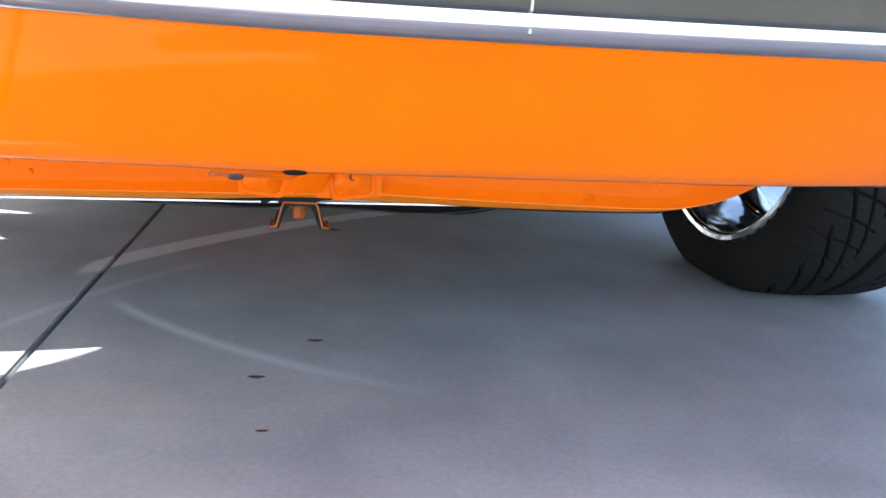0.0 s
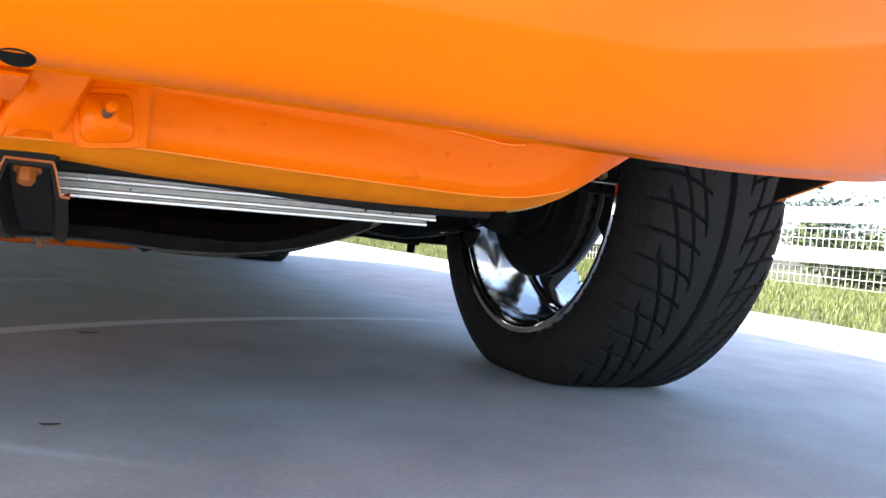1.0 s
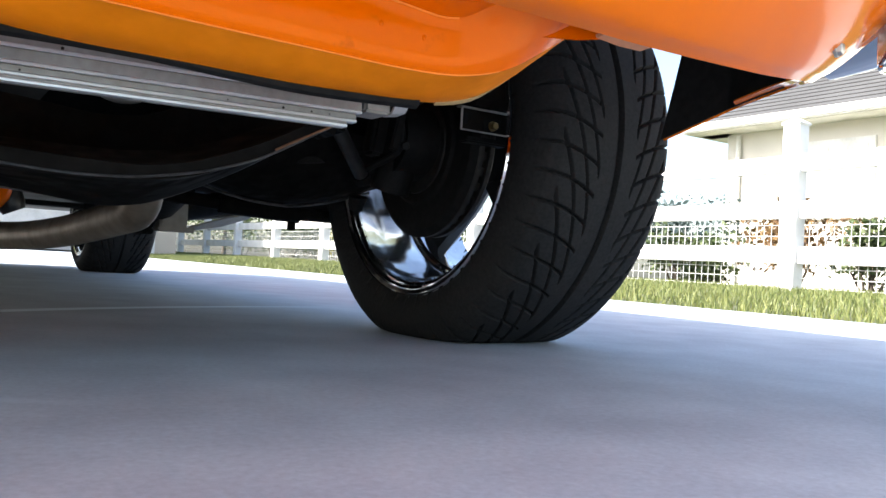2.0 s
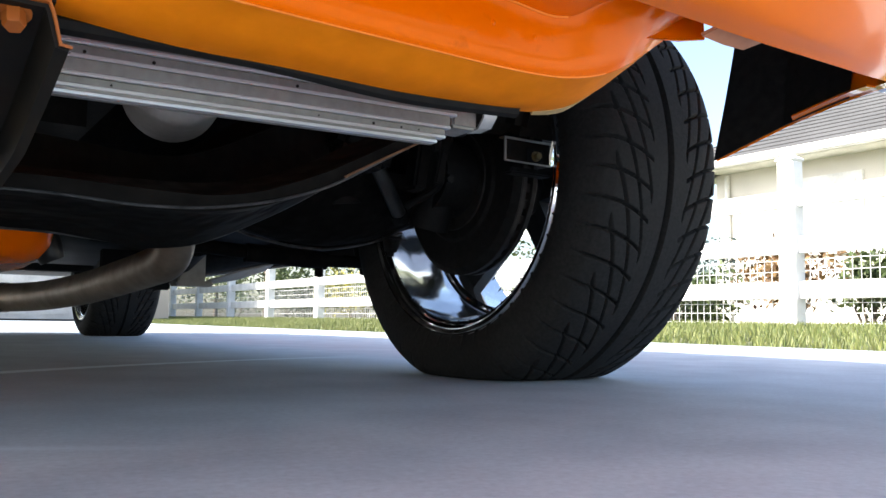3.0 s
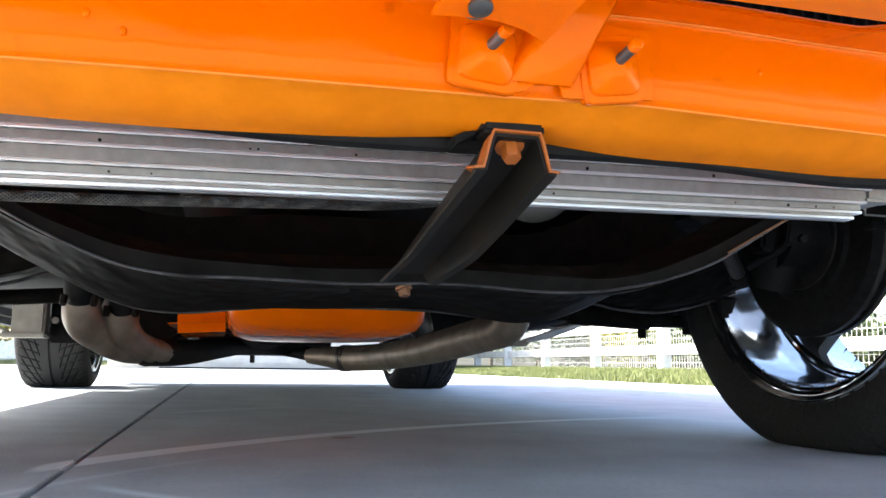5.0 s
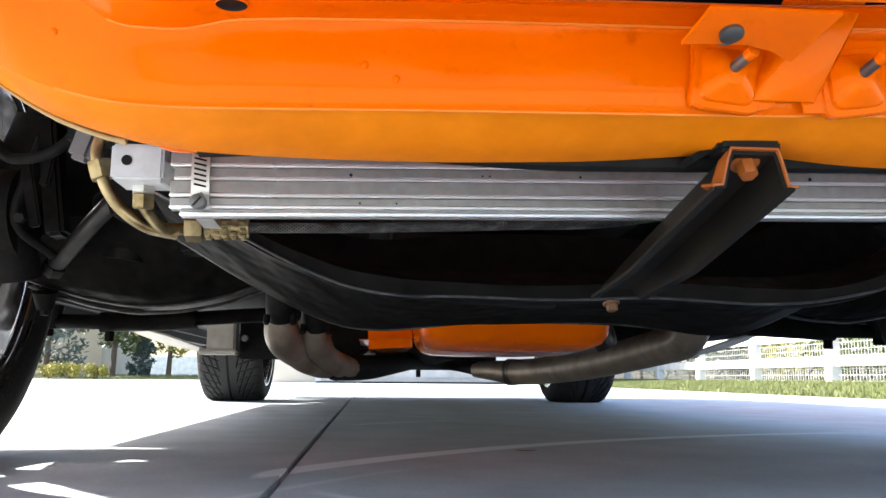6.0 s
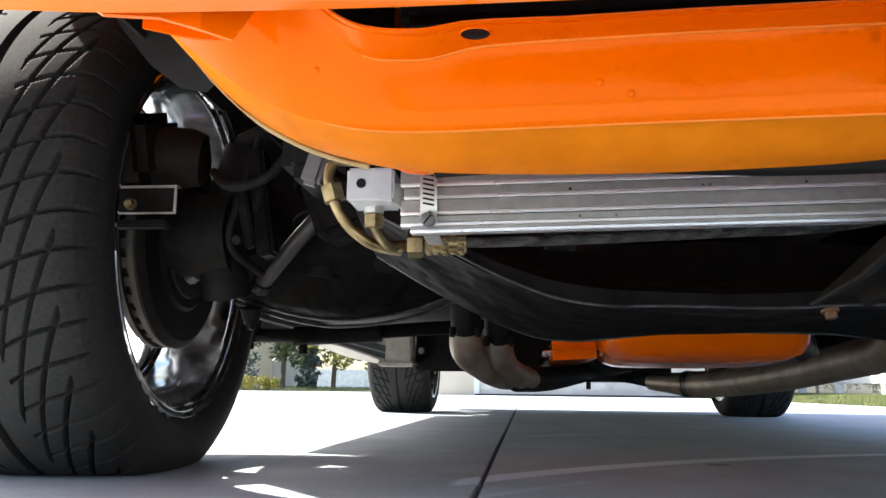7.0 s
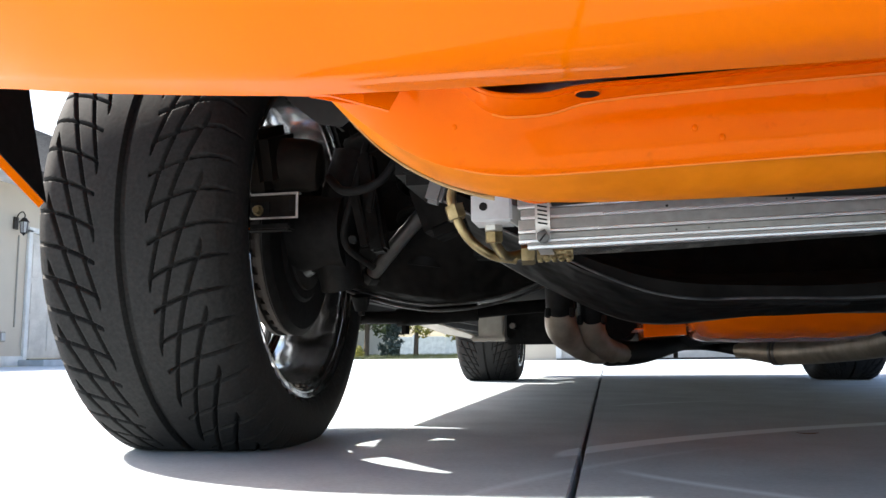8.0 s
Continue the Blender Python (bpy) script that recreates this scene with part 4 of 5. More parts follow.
# ---- subframe crossmember, engine pan and gearbox ----
FRONT_Z = ((0, 0.1645), (0.10, 0.1625), (0.16, 0.1635), (0.205, 0.1710), (0.255, 0.190), (0.283, 0.206), (0.335, 0.2335), (0.38, 0.257), (0.46, 0.30))
REAR_Z = ((0, 0.1620), (0.08, 0.161), (0.13, 0.156), (0.17, 0.1515), (0.215, 0.155), (0.26, 0.173), (0.32, 0.204), (0.38, 0.24), (0.46, 0.29))


def crossmember():
    rows = []
    for i in range(73):
        x = -0.385 + 0.77 * i / 72
        a = abs(x)
        f, r = eased(a, FRONT_Z), eased(a, REAR_Z)
        n = 0.003 * noise.noise((x * 9, 0, 0))
        rows.append([(x, -0.318, f + 0.026), (x, -0.325, f + 0.022), (x, -0.352, f + 0.013 + n), (x, -0.363, f + 0.012 + n), (x, -0.364, f + n), (x, -0.345, f - 0.001 + n),
                     (x, -0.335, f + 0.009 + n), (x, -0.300, f + 0.017), (x, -0.26, f + 0.015), (x, -0.20, (f + r) / 2 + 0.010), (x, -0.145, r + 0.006 + n), (x, -0.125, r + n), (x, -0.105, r + 0.003), (x, -0.095, r + 0.015), (x, -0.085, r + 0.10)])
    return thick(grid(rows)[0], 0.003)


cross = part("crossmember", crossmember(), SATIN, car, "black pressed-steel front crossmember")
part("lip_wear", tube([(x, -0.3655, eased(abs(x), FRONT_Z) + 0.0015) for x in np.linspace(0.27, 0.345, 14)], 0.0011, 8, 2), RUST, cross, "rust along the flange edge")
part("flange", tube([(x, -0.1225, eased(abs(x), REAR_Z) + 0.001) for x in np.linspace(-0.383, 0.383, 60)], 0.0018, 8, 1), STEEL_GLINT, cross)
part("front_flange", tube([(x, -0.3650, eased(abs(x), FRONT_Z) + 0.0005 + 0.0012 * math.sin(x * 41)) for x in np.linspace(-0.383, 0.383, 80)], 0.0011, 8, 1), STEEL_GLINT, cross)
part("slot", tube([(-0.175, -0.335, 0.1720), (-0.10, -0.335, 0.1650), (-0.055, -0.33, 0.1630), (-0.04, -0.325, 0.1635)], 0.0040, 8), BLACK, cross, "dark slot in the crossmember")


def oil_pan():
    """A shallow tub, its floor bellied a little and its front corners rounded."""
    rows = []
    for y, z0, w0, w1 in ((-0.030, 0.190, -0.090, 0.060), (-0.031, 0.168, -0.106, 0.080), (-0.026, 0.156, -0.117, 0.092), (-0.014, 0.147, -0.124, 0.099), (0.0, 0.140, -0.127, 0.103),
                          (0.04, 0.1365, -0.128, 0.104), (0.15, 0.134, -0.128, 0.104), (0.30, 0.137, -0.12, 0.100), (0.355, 0.150, -0.11, 0.09), (0.36, 0.20, -0.10, 0.08)):
        rows.append([(w0 + (w1 - w0) * u, y, max(z0, 0.134) + (0.262 - z0) * v) for u, v in ((0, 1), (0, 0.25), (0.015, 0.13), (0.05, 0.05), (0.12, 0.012), (0.3, 0.0), (0.7, 0.0), (0.88, 0.012), (0.95, 0.05), (0.985, 0.13), (1, 0.25), (1, 1))])
    bm, vs = grid(rows, closed_v=True)
    bm.faces.new(vs[0][::-1])
    bm.faces.new(vs[-1])
    return bm


pan = part("oil_pan", oil_pan(), PANEL_ORANGE, car, "orange painted oil pan with a shallow side kick-out")
part("pan_kickout", box((0.085, 0.24, 0.026), (-0.158, 0.27, 0.1575), 0.0125, Matrix.Rotation(radians(-3), 3, "Y")), PANEL_ORANGE, pan)
part("engine_block", box((0.34, 0.62, 0.36), (-0.02, 0.22, 0.46), 0.03), BLACK, car)
part("gearbox", tube([(-0.05, 0.50, 0.235), (-0.05, 0.62, 0.225), (-0.05, 1.00, 0.215), (-0.03, 1.30, 0.235)], lambda q: 0.10 - 0.03 * q, 20), BLACK, car)
gear_pan = part("gearbox_pan", box((0.40, 0.42, 0.055), (-0.070, 1.28, 0.1545), 0.014), BLACK, car, "black gearbox pan")
part("drain_plug", bolt((-0.047, 1.40, 0.128), (0, 0, -1), 0.007, 0.022), BLACK, gear_pan)
# added dark tube that closes the bright gap between pipes and pan
part("gap_filler", tube([(-0.228, 0.44, 0.186), (-0.228, 0.47, 0.184), (-0.225, 0.66, 0.190)], lambda q: 0.044 if q < 0.1 else 0.050, 20), BLACK, car, "black filler tube behind the exhaust pipes")
part("bell_housing", box((0.34, 0.10, 0.14), (-0.05, 0.50, 0.225), 0.03), BLACK, car)
part("canister", lathe([(0.0005, -0.052), (0.036, -0.052), (0.045, -0.046), (0.048, -0.036), (0.048, 0.04), (0.040, 0.046), (0.0005, 0.047)], 36), PLASTIC, car, "pale grey round canister")
bpy.data.objects["canister"].matrix_world = pose(0.178, -0.18, 0.306, 0, 0, 80)

# ---- exhaust ----
LEFT_A = [(-0.309, 0.185, 0.205), (-0.310, 0.200, 0.173), (-0.304, 0.215, 0.151), (-0.287, 0.250, 0.132), (-0.266, 0.30, 0.122), (-0.248, 0.35, 0.120)]
LEFT_B = [(-0.263, 0.225, 0.195), (-0.268, 0.238, 0.169), (-0.265, 0.252, 0.151), (-0.247, 0.29, 0.131), (-0.226, 0.34, 0.121), (-0.206, 0.39, 0.120)]
exhaust = part("exhaust", tube(LEFT_A, lambda q: 0.0175 + 0.0075 * math.sin(min(q * 1.8, 1) * 3.1), 20, 8), PIPE, car, "heat-stained steel header and exhaust pipes")
part("header_pipe", tube(LEFT_B, lambda q: 0.0185 + 0.0075 * math.sin(min(q * 1.8, 1) * 3.1), 20, 8), PIPE, exhaust)
for (x, y, z), lean in ((LEFT_A[0], -0.02), (LEFT_B[0], 0.02)):
    part("clamp_ring", tube([(x, y - 0.012, z + 0.035), (x, y - 0.004, z - 0.005), (x + 0.001, y + 0.004, z - 0.018)], 0.0215, 18), BLACK, exhaust)
    for u in (-0.017, 0.019):
        part("clamp_nut", bolt((x + u, y - 0.020, z - 0.018), (lean, -0.5, -1), 0.0048, 0.013), BLACK, exhaust)
part("crossover_pipe", tube([(-0.238, 0.33, 0.121), (-0.19, 0.42, 0.121), (-0.14, 0.56, 0.130), (-0.09, 0.78, 0.141), (-0.03, 1.02, 0.145), (0.03, 1.10, 0.140), (0.09, 1.06, 0.1265)], lambda q: 0.0225 - 0.004 * min(q * 3, 1), 16), BLACK, exhaust, "dark crossover pipe")
part("collector", tube([(0.075, 1.07, 0.1255), (0.11, 1.04, 0.1235), (0.148, 1.003, 0.1195)], lambda q: 0.019 + 0.009 * q, 22, 8), PIPE, exhaust)
for k in (0, 1):
    part("collector_band", tube([(0.149 + 0.008 * k, 1.001 - 0.008 * k, 0.1195), (0.153 + 0.008 * k, 0.997 - 0.008 * k, 0.1195)], 0.0320, 26), DARK_STEEL, exhaust)
part("header_pipe", tube([(0.155, 0.997, 0.1195), (0.188, 0.945, 0.1205), (0.222, 0.85, 0.124), (0.258, 0.65, 0.1345), (0.283, 0.45, 0.1500), (0.291, 0.32, 0.1590), (0.295, 0.265, 0.1640), (0.297, 0.235, 0.180), (0.297, 0.222, 0.215), (0.297, 0.22, 0.26)], lambda q: 0.0305 - 0.0025 * q, 24, 8), PIPE, exhaust)
part("hanging_boot", tube([(0.094, 0.03, 0.205), (0.099, 0.03, 0.170), (0.104, 0.03, 0.152), (0.108, 0.03, 0.143)], lambda q: 0.0125 + 0.003 * math.sin(q * 3), 18), GLOSS_BLACK, exhaust, "black rubber boot")
rail = part("frame_rail", tube([(0.47, 0.70, 0.245), (0.475, 0.85, 0.215), (0.48, 0.98, 0.198), (0.49, 1.15, 0.205), (0.49, 1.6, 0.225)], 0.040, 14), BLACK, car, "black undercoated frame rail")
part("outrigger", tube([(0.49, 1.02, 0.205), (0.60, 1.03, 0.222), (0.74, 1.04, 0.250), (0.86, 1.05, 0.275)], lambda q: 0.036 - 0.012 * q, 12), BLACK, rail)
part("rail_bolt", bolt((0.475, 0.93, 0.160), (0, -0.3, -1), 0.007, 0.010, washer=0.011), DARK_STEEL, rail)
part("tail_pipe", tube([(-0.15, 0.70, 0.138), (-0.2, 1.2, 0.19), (-0.25, 2.0, 0.22), (-0.3, 2.4, 0.27)], 0.028, 14), BLACK, exhaust)

# ---- rear axle, subframe ends ----
part("rear_axle", tube([(-0.66, 2.75, 0.31), (-0.1, 2.75, 0.31), (0.1, 2.75, 0.31), (0.66, 2.75, 0.31)], lambda s: 0.045 if abs(s - 0.5) > 0.12 else 0.12, 18, 8, bend=False), BLACK, car, "black rear axle")
for s, side in SIDES:
    mount = part("subframe_end", box((0.062, 0.05, 0.085), (s * 0.505, 0.86, 0.198), 0.005), BEIGE_STEEL, car, "pale grey subframe end box")
    part("foot", box((0.085, 0.06, 0.012), (s * 0.512, 0.86, 0.157), 0.004), BEIGE_STEEL, mount)
    gusset, _ = grid([[(s * 0.54, 0.84, 0.166), (s * 0.62, 0.84, 0.193), (s * 0.70, 0.85, 0.213)], [(s * 0.54, 0.88, 0.158), (s * 0.63, 0.9, 0.175), (s * 0.70, 0.9, 0.20)]])
    part("gusset", thick(gusset, 0.004), BEIGE_STEEL, mount)
    part("plate", box((0.15, 0.012, 0.085), (s * 0.40, 0.90, 0.185), 0.003), BLACK, mount)
    part("mount_bolt", bolt((s * 0.455, 0.845, 0.186), (0, -1, 0), 0.008, 0.010), DULL_STEEL, mount)


# ---- front suspension, built for one side and mirrored ----
def arm_mesh(s):
    """The pressed lower arm: its bottom edge hangs in a curve."""
    low = ((0.28, 0.248), (0.32, 0.232), (0.38, 0.209), (0.44, 0.197), (0.50, 0.194), (0.56, 0.204), (0.62, 0.222), (0.66, 0.236))
    rows = []
    for i in range(31):
        x = 0.28 + 0.38 * i / 30
        b = eased(x, low)
        top = 0.268 + 0.012 * math.sin((x - 0.28) * 9)
        rows.append([(s * x, 0.045, top + 0.02), (s * x, 0.050, top), (s * x, 0.085, (b + top) / 2 + 0.012), (s * x, 0.118, b + 0.012), (s * x, 0.145, b + 0.002), (s * x, 0.155, b), (s * x, 0.175, b + 0.006), (s * x, 0.24, b + 0.02), (s * x, 0.26, top)])
    return thick(grid(rows)[0], 0.003 * s)


for s, side in SIDES:
    arm = part("control_arm", arm_mesh(s), SATIN, car, "black pressed lower control arm")
    low = ((0.28, 0.248), (0.32, 0.232), (0.38, 0.209), (0.44, 0.197), (0.50, 0.194), (0.56, 0.204), (0.62, 0.222), (0.66, 0.236))
    part("arm_flange", tube([(s * x, 0.146, eased(x, low) + 0.001) for x in np.linspace(0.30, 0.65, 30)], 0.0022, 8, 1), STEEL_GLINT, arm)
    part("arm_flange", tube([(s * x, 0.16, eased(x, low) - 0.007) for x in np.linspace(0.31, 0.64, 30)], 0.0024, 8, 1), STEEL_GLINT, arm)
    part("bump_stop", box((0.03, 0.03, 0.02), (s * 0.405, 0.06, 0.262), 0.005), BLACK, arm)
    part("strut_rod", tube([(s * 0.562, 0.040, 0.236), (s * 0.505, -0.005, 0.283), (s * 0.45, -0.045, 0.325)], 0.0105, 14, bend=False), DARK_STEEL, car, "dark steel strut rod")
    part("strut_nut", bolt((s * 0.562, 0.040, 0.236), (s * 0.6, 0.5, -0.6), 0.014, 0.014), BLACK, car)
    tie = part("tie_rod", tube([(s * 0.705, 0.395, 0.190), (s * 0.56, 0.40, 0.191), (s * 0.40, 0.42, 0.204), (s * 0.22, 0.44, 0.215)], 0.012, 14), SATIN, car, "black steering tie rod")
    part("adjuster", tube([(s * 0.62, 0.40, 0.189), (s * 0.47, 0.41, 0.197)], 0.0165, 14), SATIN, tie)
    part("rod_end", tube([(s * 0.70, 0.395, 0.215), (s * 0.70, 0.395, 0.178)], lambda q: 0.024 - 0.008 * q, 16), BLACK, tie)
    part("rod_nut", bolt((s * 0.70, 0.395, 0.178), (0, 0, -1), 0.011, 0.012), SATIN, tie)
    part("clamp_bolt", bolt((s * 0.60, 0.385, 0.174), (0, 0, -1), 0.008, 0.016), SATIN, tie)
    boots = tube([(s * 0.610, 0.14, 0.212), (s * 0.611, 0.146, 0.190)], lambda q: 0.016 - 0.006 * q, 16)
    bolt((s * 0.611, 0.146, 0.190), (0, 0, -1), 0.006, 0.008, boots)
    part("ball_joint", boots, BLACK, arm, "black rubber ball joint boot")
    shock = part("shock_absorber", tube([(s * 0.50, 0.10, 0.25), (s * 0.475, 0.09, 0.46), (s * 0.46, 0.08, 0.70)], 0.030, 16), BLACK, car, "black shock absorber inside its spring")
    coil = [(s * 0.48 + 0.052 * math.cos(t), 0.09 + 0.052 * math.sin(t), 0.29 + 0.0085 * t) for t in np.linspace(0, 38, 150)]
    part("coil_spring", tube(coil, 0.0075, 8, 1), BLACK, shock)
    knuckle = part("steering_knuckle", tube([(s * 0.60, 0.02, 0.215), (s * 0.605, 0.0, 0.29), (s * 0.58, 0.01, 0.40)], 0.030, 16), BLACK, car, "black steering knuckle")
    part("spindle_hub", tube([(s * 0.585, 0.0, 0.29), (s * 0.70, 0.0, 0.29)], 0.052, 24), BLACK, knuckle)
    part("upper_arm", tube([(s * 0.585, 0.01, 0.41), (s * 0.50, -0.03, 0.43), (s * 0.44, -0.08, 0.44)], 0.017, 12), BLACK, car)
    part("brake_line", tube([(s * 0.545, -0.05, 0.40), (s * 0.56, -0.06, 0.33), (s * 0.575, -0.05, 0.27), (s * 0.55, 0.0, 0.24)], 0.005, 10), BLACK, car)
    part("bracket_arm", box((0.02, 0.03, 0.13), (s * 0.53, -0.07, 0.315), 0.004, Matrix.Rotation(0.15 * s, 3, "Y")), SATIN, car)
    part("steering_box" if s < 0 else "idler_box", box((0.075, 0.07, 0.075), (s * 0.425, -0.10, 0.305), 0.010, Matrix.Rotation(0.35 * s, 3, "Y")), SATIN, car)
    link = part("sway_bar_link", box((0.012, 0.006, 0.075), (s * 0.535, -0.115, 0.290), 0.002, Matrix.Rotation(0.22 * s, 3, "Y")), SATIN, car, "steel sway bar link")
    part("link_tab", box((0.010, 0.008, 0.040), (s * 0.518, -0.118, 0.315), 0.002, Matrix.Rotation(-0.15 * s, 3, "Y")), SATIN, link)
    part("link_nut", bolt((s * 0.54, -0.12, 0.262), (0, -1, -0.2), 0.006, 0.006), BLACK, link)
    part("brake_hose", tube([(s * 0.47, -0.14, 0.37), (s * 0.50, -0.15, 0.325), (s * 0.545, -0.14, 0.318), (s * 0.58, -0.10, 0.345)], 0.0055, 10), BLACK, car, "black rubber brake hose")
    # added black block that stops light showing through behind the wheel
    part("gap_block", box((0.13, 0.05, 0.115), (s * 0.585, 0.165, 0.335), 0.012), BLACK, car)
    flap, _ = grid([[(s * x, -0.46, z) for x, z in ((0.530, 0.390), (0.509, 0.3545), (0.484, 0.3245), (0.460, 0.3070), (0.442, 0.3045))],
                    [(s * x, -0.49, z) for x, z in ((0.430, 0.390), (0.425, 0.355), (0.420, 0.330), (0.416, 0.315), (0.415, 0.3075))]])
    part("splash_shield", thick(flap, 0.003 * s), DARK_PLASTIC, car, "dark grey splash shield")


# ---- wheels ----
def groove(s, v, w):
    """How deep the directional tread is cut at s metres round and v from edge to edge."""
    a = np.abs(v)
    cut = lambda dist, half: np.clip((half + 0.0010 - np.abs(dist)) / 0.0018, 0, 1)
    d = cut(v * w, 0.0046)
    pitch = 2 * math.pi * 0.2985 / 51
    shift = np.where(v > 0, 0.5 * pitch, 0.0)
    near = lambda q, p: q - np.round(q / p) * p
    lateral = near(s + shift - 0.045 * (1 - (1 - np.minimum(a, 1)) ** 2), pitch)
    d = np.maximum(d, cut(lateral * 0.9, 0.0013) * (a > 0.28) * (a < 1.0))
    # long slanted cuts, each across several of the cross cuts
    run = (a - 0.27) * w
    steep = near(s + shift - 4.0 * run + 14.0 * run ** 2 - 0.35 * pitch, 2 * pitch)
    d = np.maximum(d, cut(steep * 0.27, 0.0013) * (a > 0.27) * (a < 0.80))
    return d


def tyre_mesh(R, w, bead, around, across, way=1, flat=0.010):
    tread = np.linspace(-0.93, 0.93, across)
    crown = R - 0.010 * np.abs(tread) ** 2.6 - 0.006 * np.clip((np.abs(tread) - 0.75) / 0.18, 0, 1) ** 2
    edge = [(R - 0.026, 1.0), (R - 0.042, 1.055), (R - 0.058, 1.068), (bead + 0.016, 1.02), (bead + 0.011, 0.975), (bead + 0.004, 0.93), (bead - 0.006, 0.88)]
    prof_u = np.array([-v for _, v in edge[::-1]] + tread.tolist() + [v for _, v in edge])
    prof_r = np.array([r for r, _ in edge[::-1]] + crown.tolist() + [r for r, _ in edge])
    th = np.linspace(0, 2 * math.pi, around, endpoint=False)
    T, U = np.meshgrid(th, prof_u, indexing="ij")
    Rr = np.repeat(prof_r[None, :], around, 0)
    on = np.abs(U) < 0.985
    Rr = Rr - 0.0075 * groove(way * T * 0.2985, U, w) * on
    # the tyre stands flat on the ground
    x, y, z = U * w, Rr * np.sin(T), -Rr * np.cos(T)
    z = -(R - flat) + 0.003 * np.logaddexp(0, (z + R - flat) / 0.003)
    v = np.stack([x, y, z], -1).reshape(-1, 3)
    n = len(prof_u)
    i, j = np.meshgrid(np.arange(around), np.arange(n - 1), indexing="ij")
    k = (i + 1) % around
    f = np.stack([i * n + j, k * n + j, k * n + j + 1, i * n + j + 1], -1).reshape(-1, 4)
    me = tri_mesh("tyre", v.tolist(), f.tolist(), RUBBER)
    me.shade_smooth()
    me.set_sharp_from_angle(angle=radians(50))
    return me


def rim_mesh(w, bead):
    """Polished barrel with stepped flanges; x points to the car's outside."""
    prof = [(bead + 0.010, -0.98 * w), (bead + 0.011, -1.01 * w), (bead + 0.007, -1.03 * w), (bead + 0.001, -1.02 * w), (bead - 0.001, -0.98 * w), (bead - 0.005, -0.97 * w), (bead - 0.007, -0.93 * w), (bead - 0.010, -0.92 * w),
            (bead - 0.012, -0.6 * w), (bead - 0.022, -0.3 * w), (bead - 0.024, 0.3 * w), (bead - 0.012, 0.6 * w), (bead - 0.008, 0.95 * w), (bead + 0.008, 1.0 * w), (bead + 0.010, 0.95 * w), (bead - 0.002, 0.85 * w),
            (bead - 0.006, 0.5 * w), (bead - 0.017, 0.2 * w), (bead - 0.016, -0.3 * w), (bead - 0.004, -0.6 * w), (bead - 0.002, -0.9 * w)]
    bm = lathe(prof, 120, closed=True)
    # the inner step that carries the spokes
    return lathe([(bead - 0.016, -0.012), (bead - 0.025, -0.013), (bead - 0.031, -0.008), (bead - 0.033, 0.012), (bead - 0.028, 0.024), (bead - 0.016, 0.026)], 110, closed=True, bm=bm)


def spokes_mesh(w, bead):
    """Five broad spokes and a hub, with openings between them."""
    bm = bmesh.new()
    outer = bead - 0.012
    for k in range(5):
        a0 = 2 * math.pi * k / 5 - math.pi / 2
        rows = []
        for i in range(9):
            q = i / 8
            r = 0.035 + (outer - 0.035) * q
            half = 0.029 - 0.005 * math.sin(q * 3.14) + 0.018 * q ** 4
            x = 0.042 + 0.012 * math.sin(q * 2.6) - 0.026 * q ** 3
            sec = []
            for u, d in ((-1, 0.0), (-0.75, 0.012), (0, 0.017), (0.75, 0.012), (1, 0.0), (0.85, -0.016), (0, -0.010), (-0.85, -0.016)):
                c, s_ = math.cos(a0), math.sin(a0)
                t = half * u
                sec.append((x + d, r * c - t * s_, r * s_ + t * c))
            rows.append(sec)
        grid(rows, closed_v=True, bm=bm)
    lathe([(0.001, 0.067), (0.034, 0.067), (0.040, 0.058), (0.042, 0.028), (0.001, 0.024)], 36, bm=bm)
    return bm


def rotor_mesh():
    bm = lathe([(0.055, -0.02), (0.072, -0.02), (0.076, -0.004), (0.135, -0.004), (0.137, -0.002), (0.137, 0.005), (0.125, 0.006), (0.125, 0.014), (0.137, 0.015), (0.137, 0.022), (0.135, 0.024), (0.06, 0.024)], 72)
    for k in range(36):
        a = 2 * math.pi * k / 36
        box((0.010, 0.004, 0.012), (0.010, 0.130 * math.cos(a), 0.130 * math.sin(a)), turn=Matrix.Rotation(a, 3, "X"), bm=bm)
    return bm


def shield_mesh():
    bm = lathe([(0.04, -0.030), (0.085, -0.030), (0.090, -0.026), (0.128, -0.026), (0.134, -0.022), (0.138, -0.018)], 48)
    return thick(bm, 0.002)


BEAD = 0.2165
FR = 0.3095
left_tyre = tyre_mesh(FR, 0.1140, BEAD, 1300, 171, 1, 0.0225)
right_tyre = tyre_mesh(FR, 0.1140, BEAD, 1300, 171, -1, 0.0225)
rear_left_tyre = tyre_mesh(0.3100, 0.1250, 0.2255, 640, 81)
rear_right_tyre = tyre_mesh(0.3100, 0.1250, 0.2255, 640, 81, -1)
rim_f, rim_r = finish("rim", rim_mesh(0.1100, BEAD), RIM_CHROME, 35), finish("rim", rim_mesh(0.1250, 0.2255), RIM_CHROME, 35)
spokes_f, spokes_r = finish("spokes", spokes_mesh(0.1085, BEAD), CAST, 35), finish("spokes", spokes_mesh(0.1250, 0.2255), CAST, 35)
rotor = finish("brake_rotor", rotor_mesh(), ROTOR, 30)
dust = finish("dust_shield", shield_mesh(), BLACK, 30)
hub = finish("hub_cover", lathe([(0.001, -0.066), (0.028, -0.066), (0.033, -0.060), (0.048, -0.058), (0.054, -0.049), (0.070, -0.047), (0.077, -0.036), (0.094, -0.034), (0.100, -0.024)], 56), GLOSS_BLACK, 30)
lips = {}
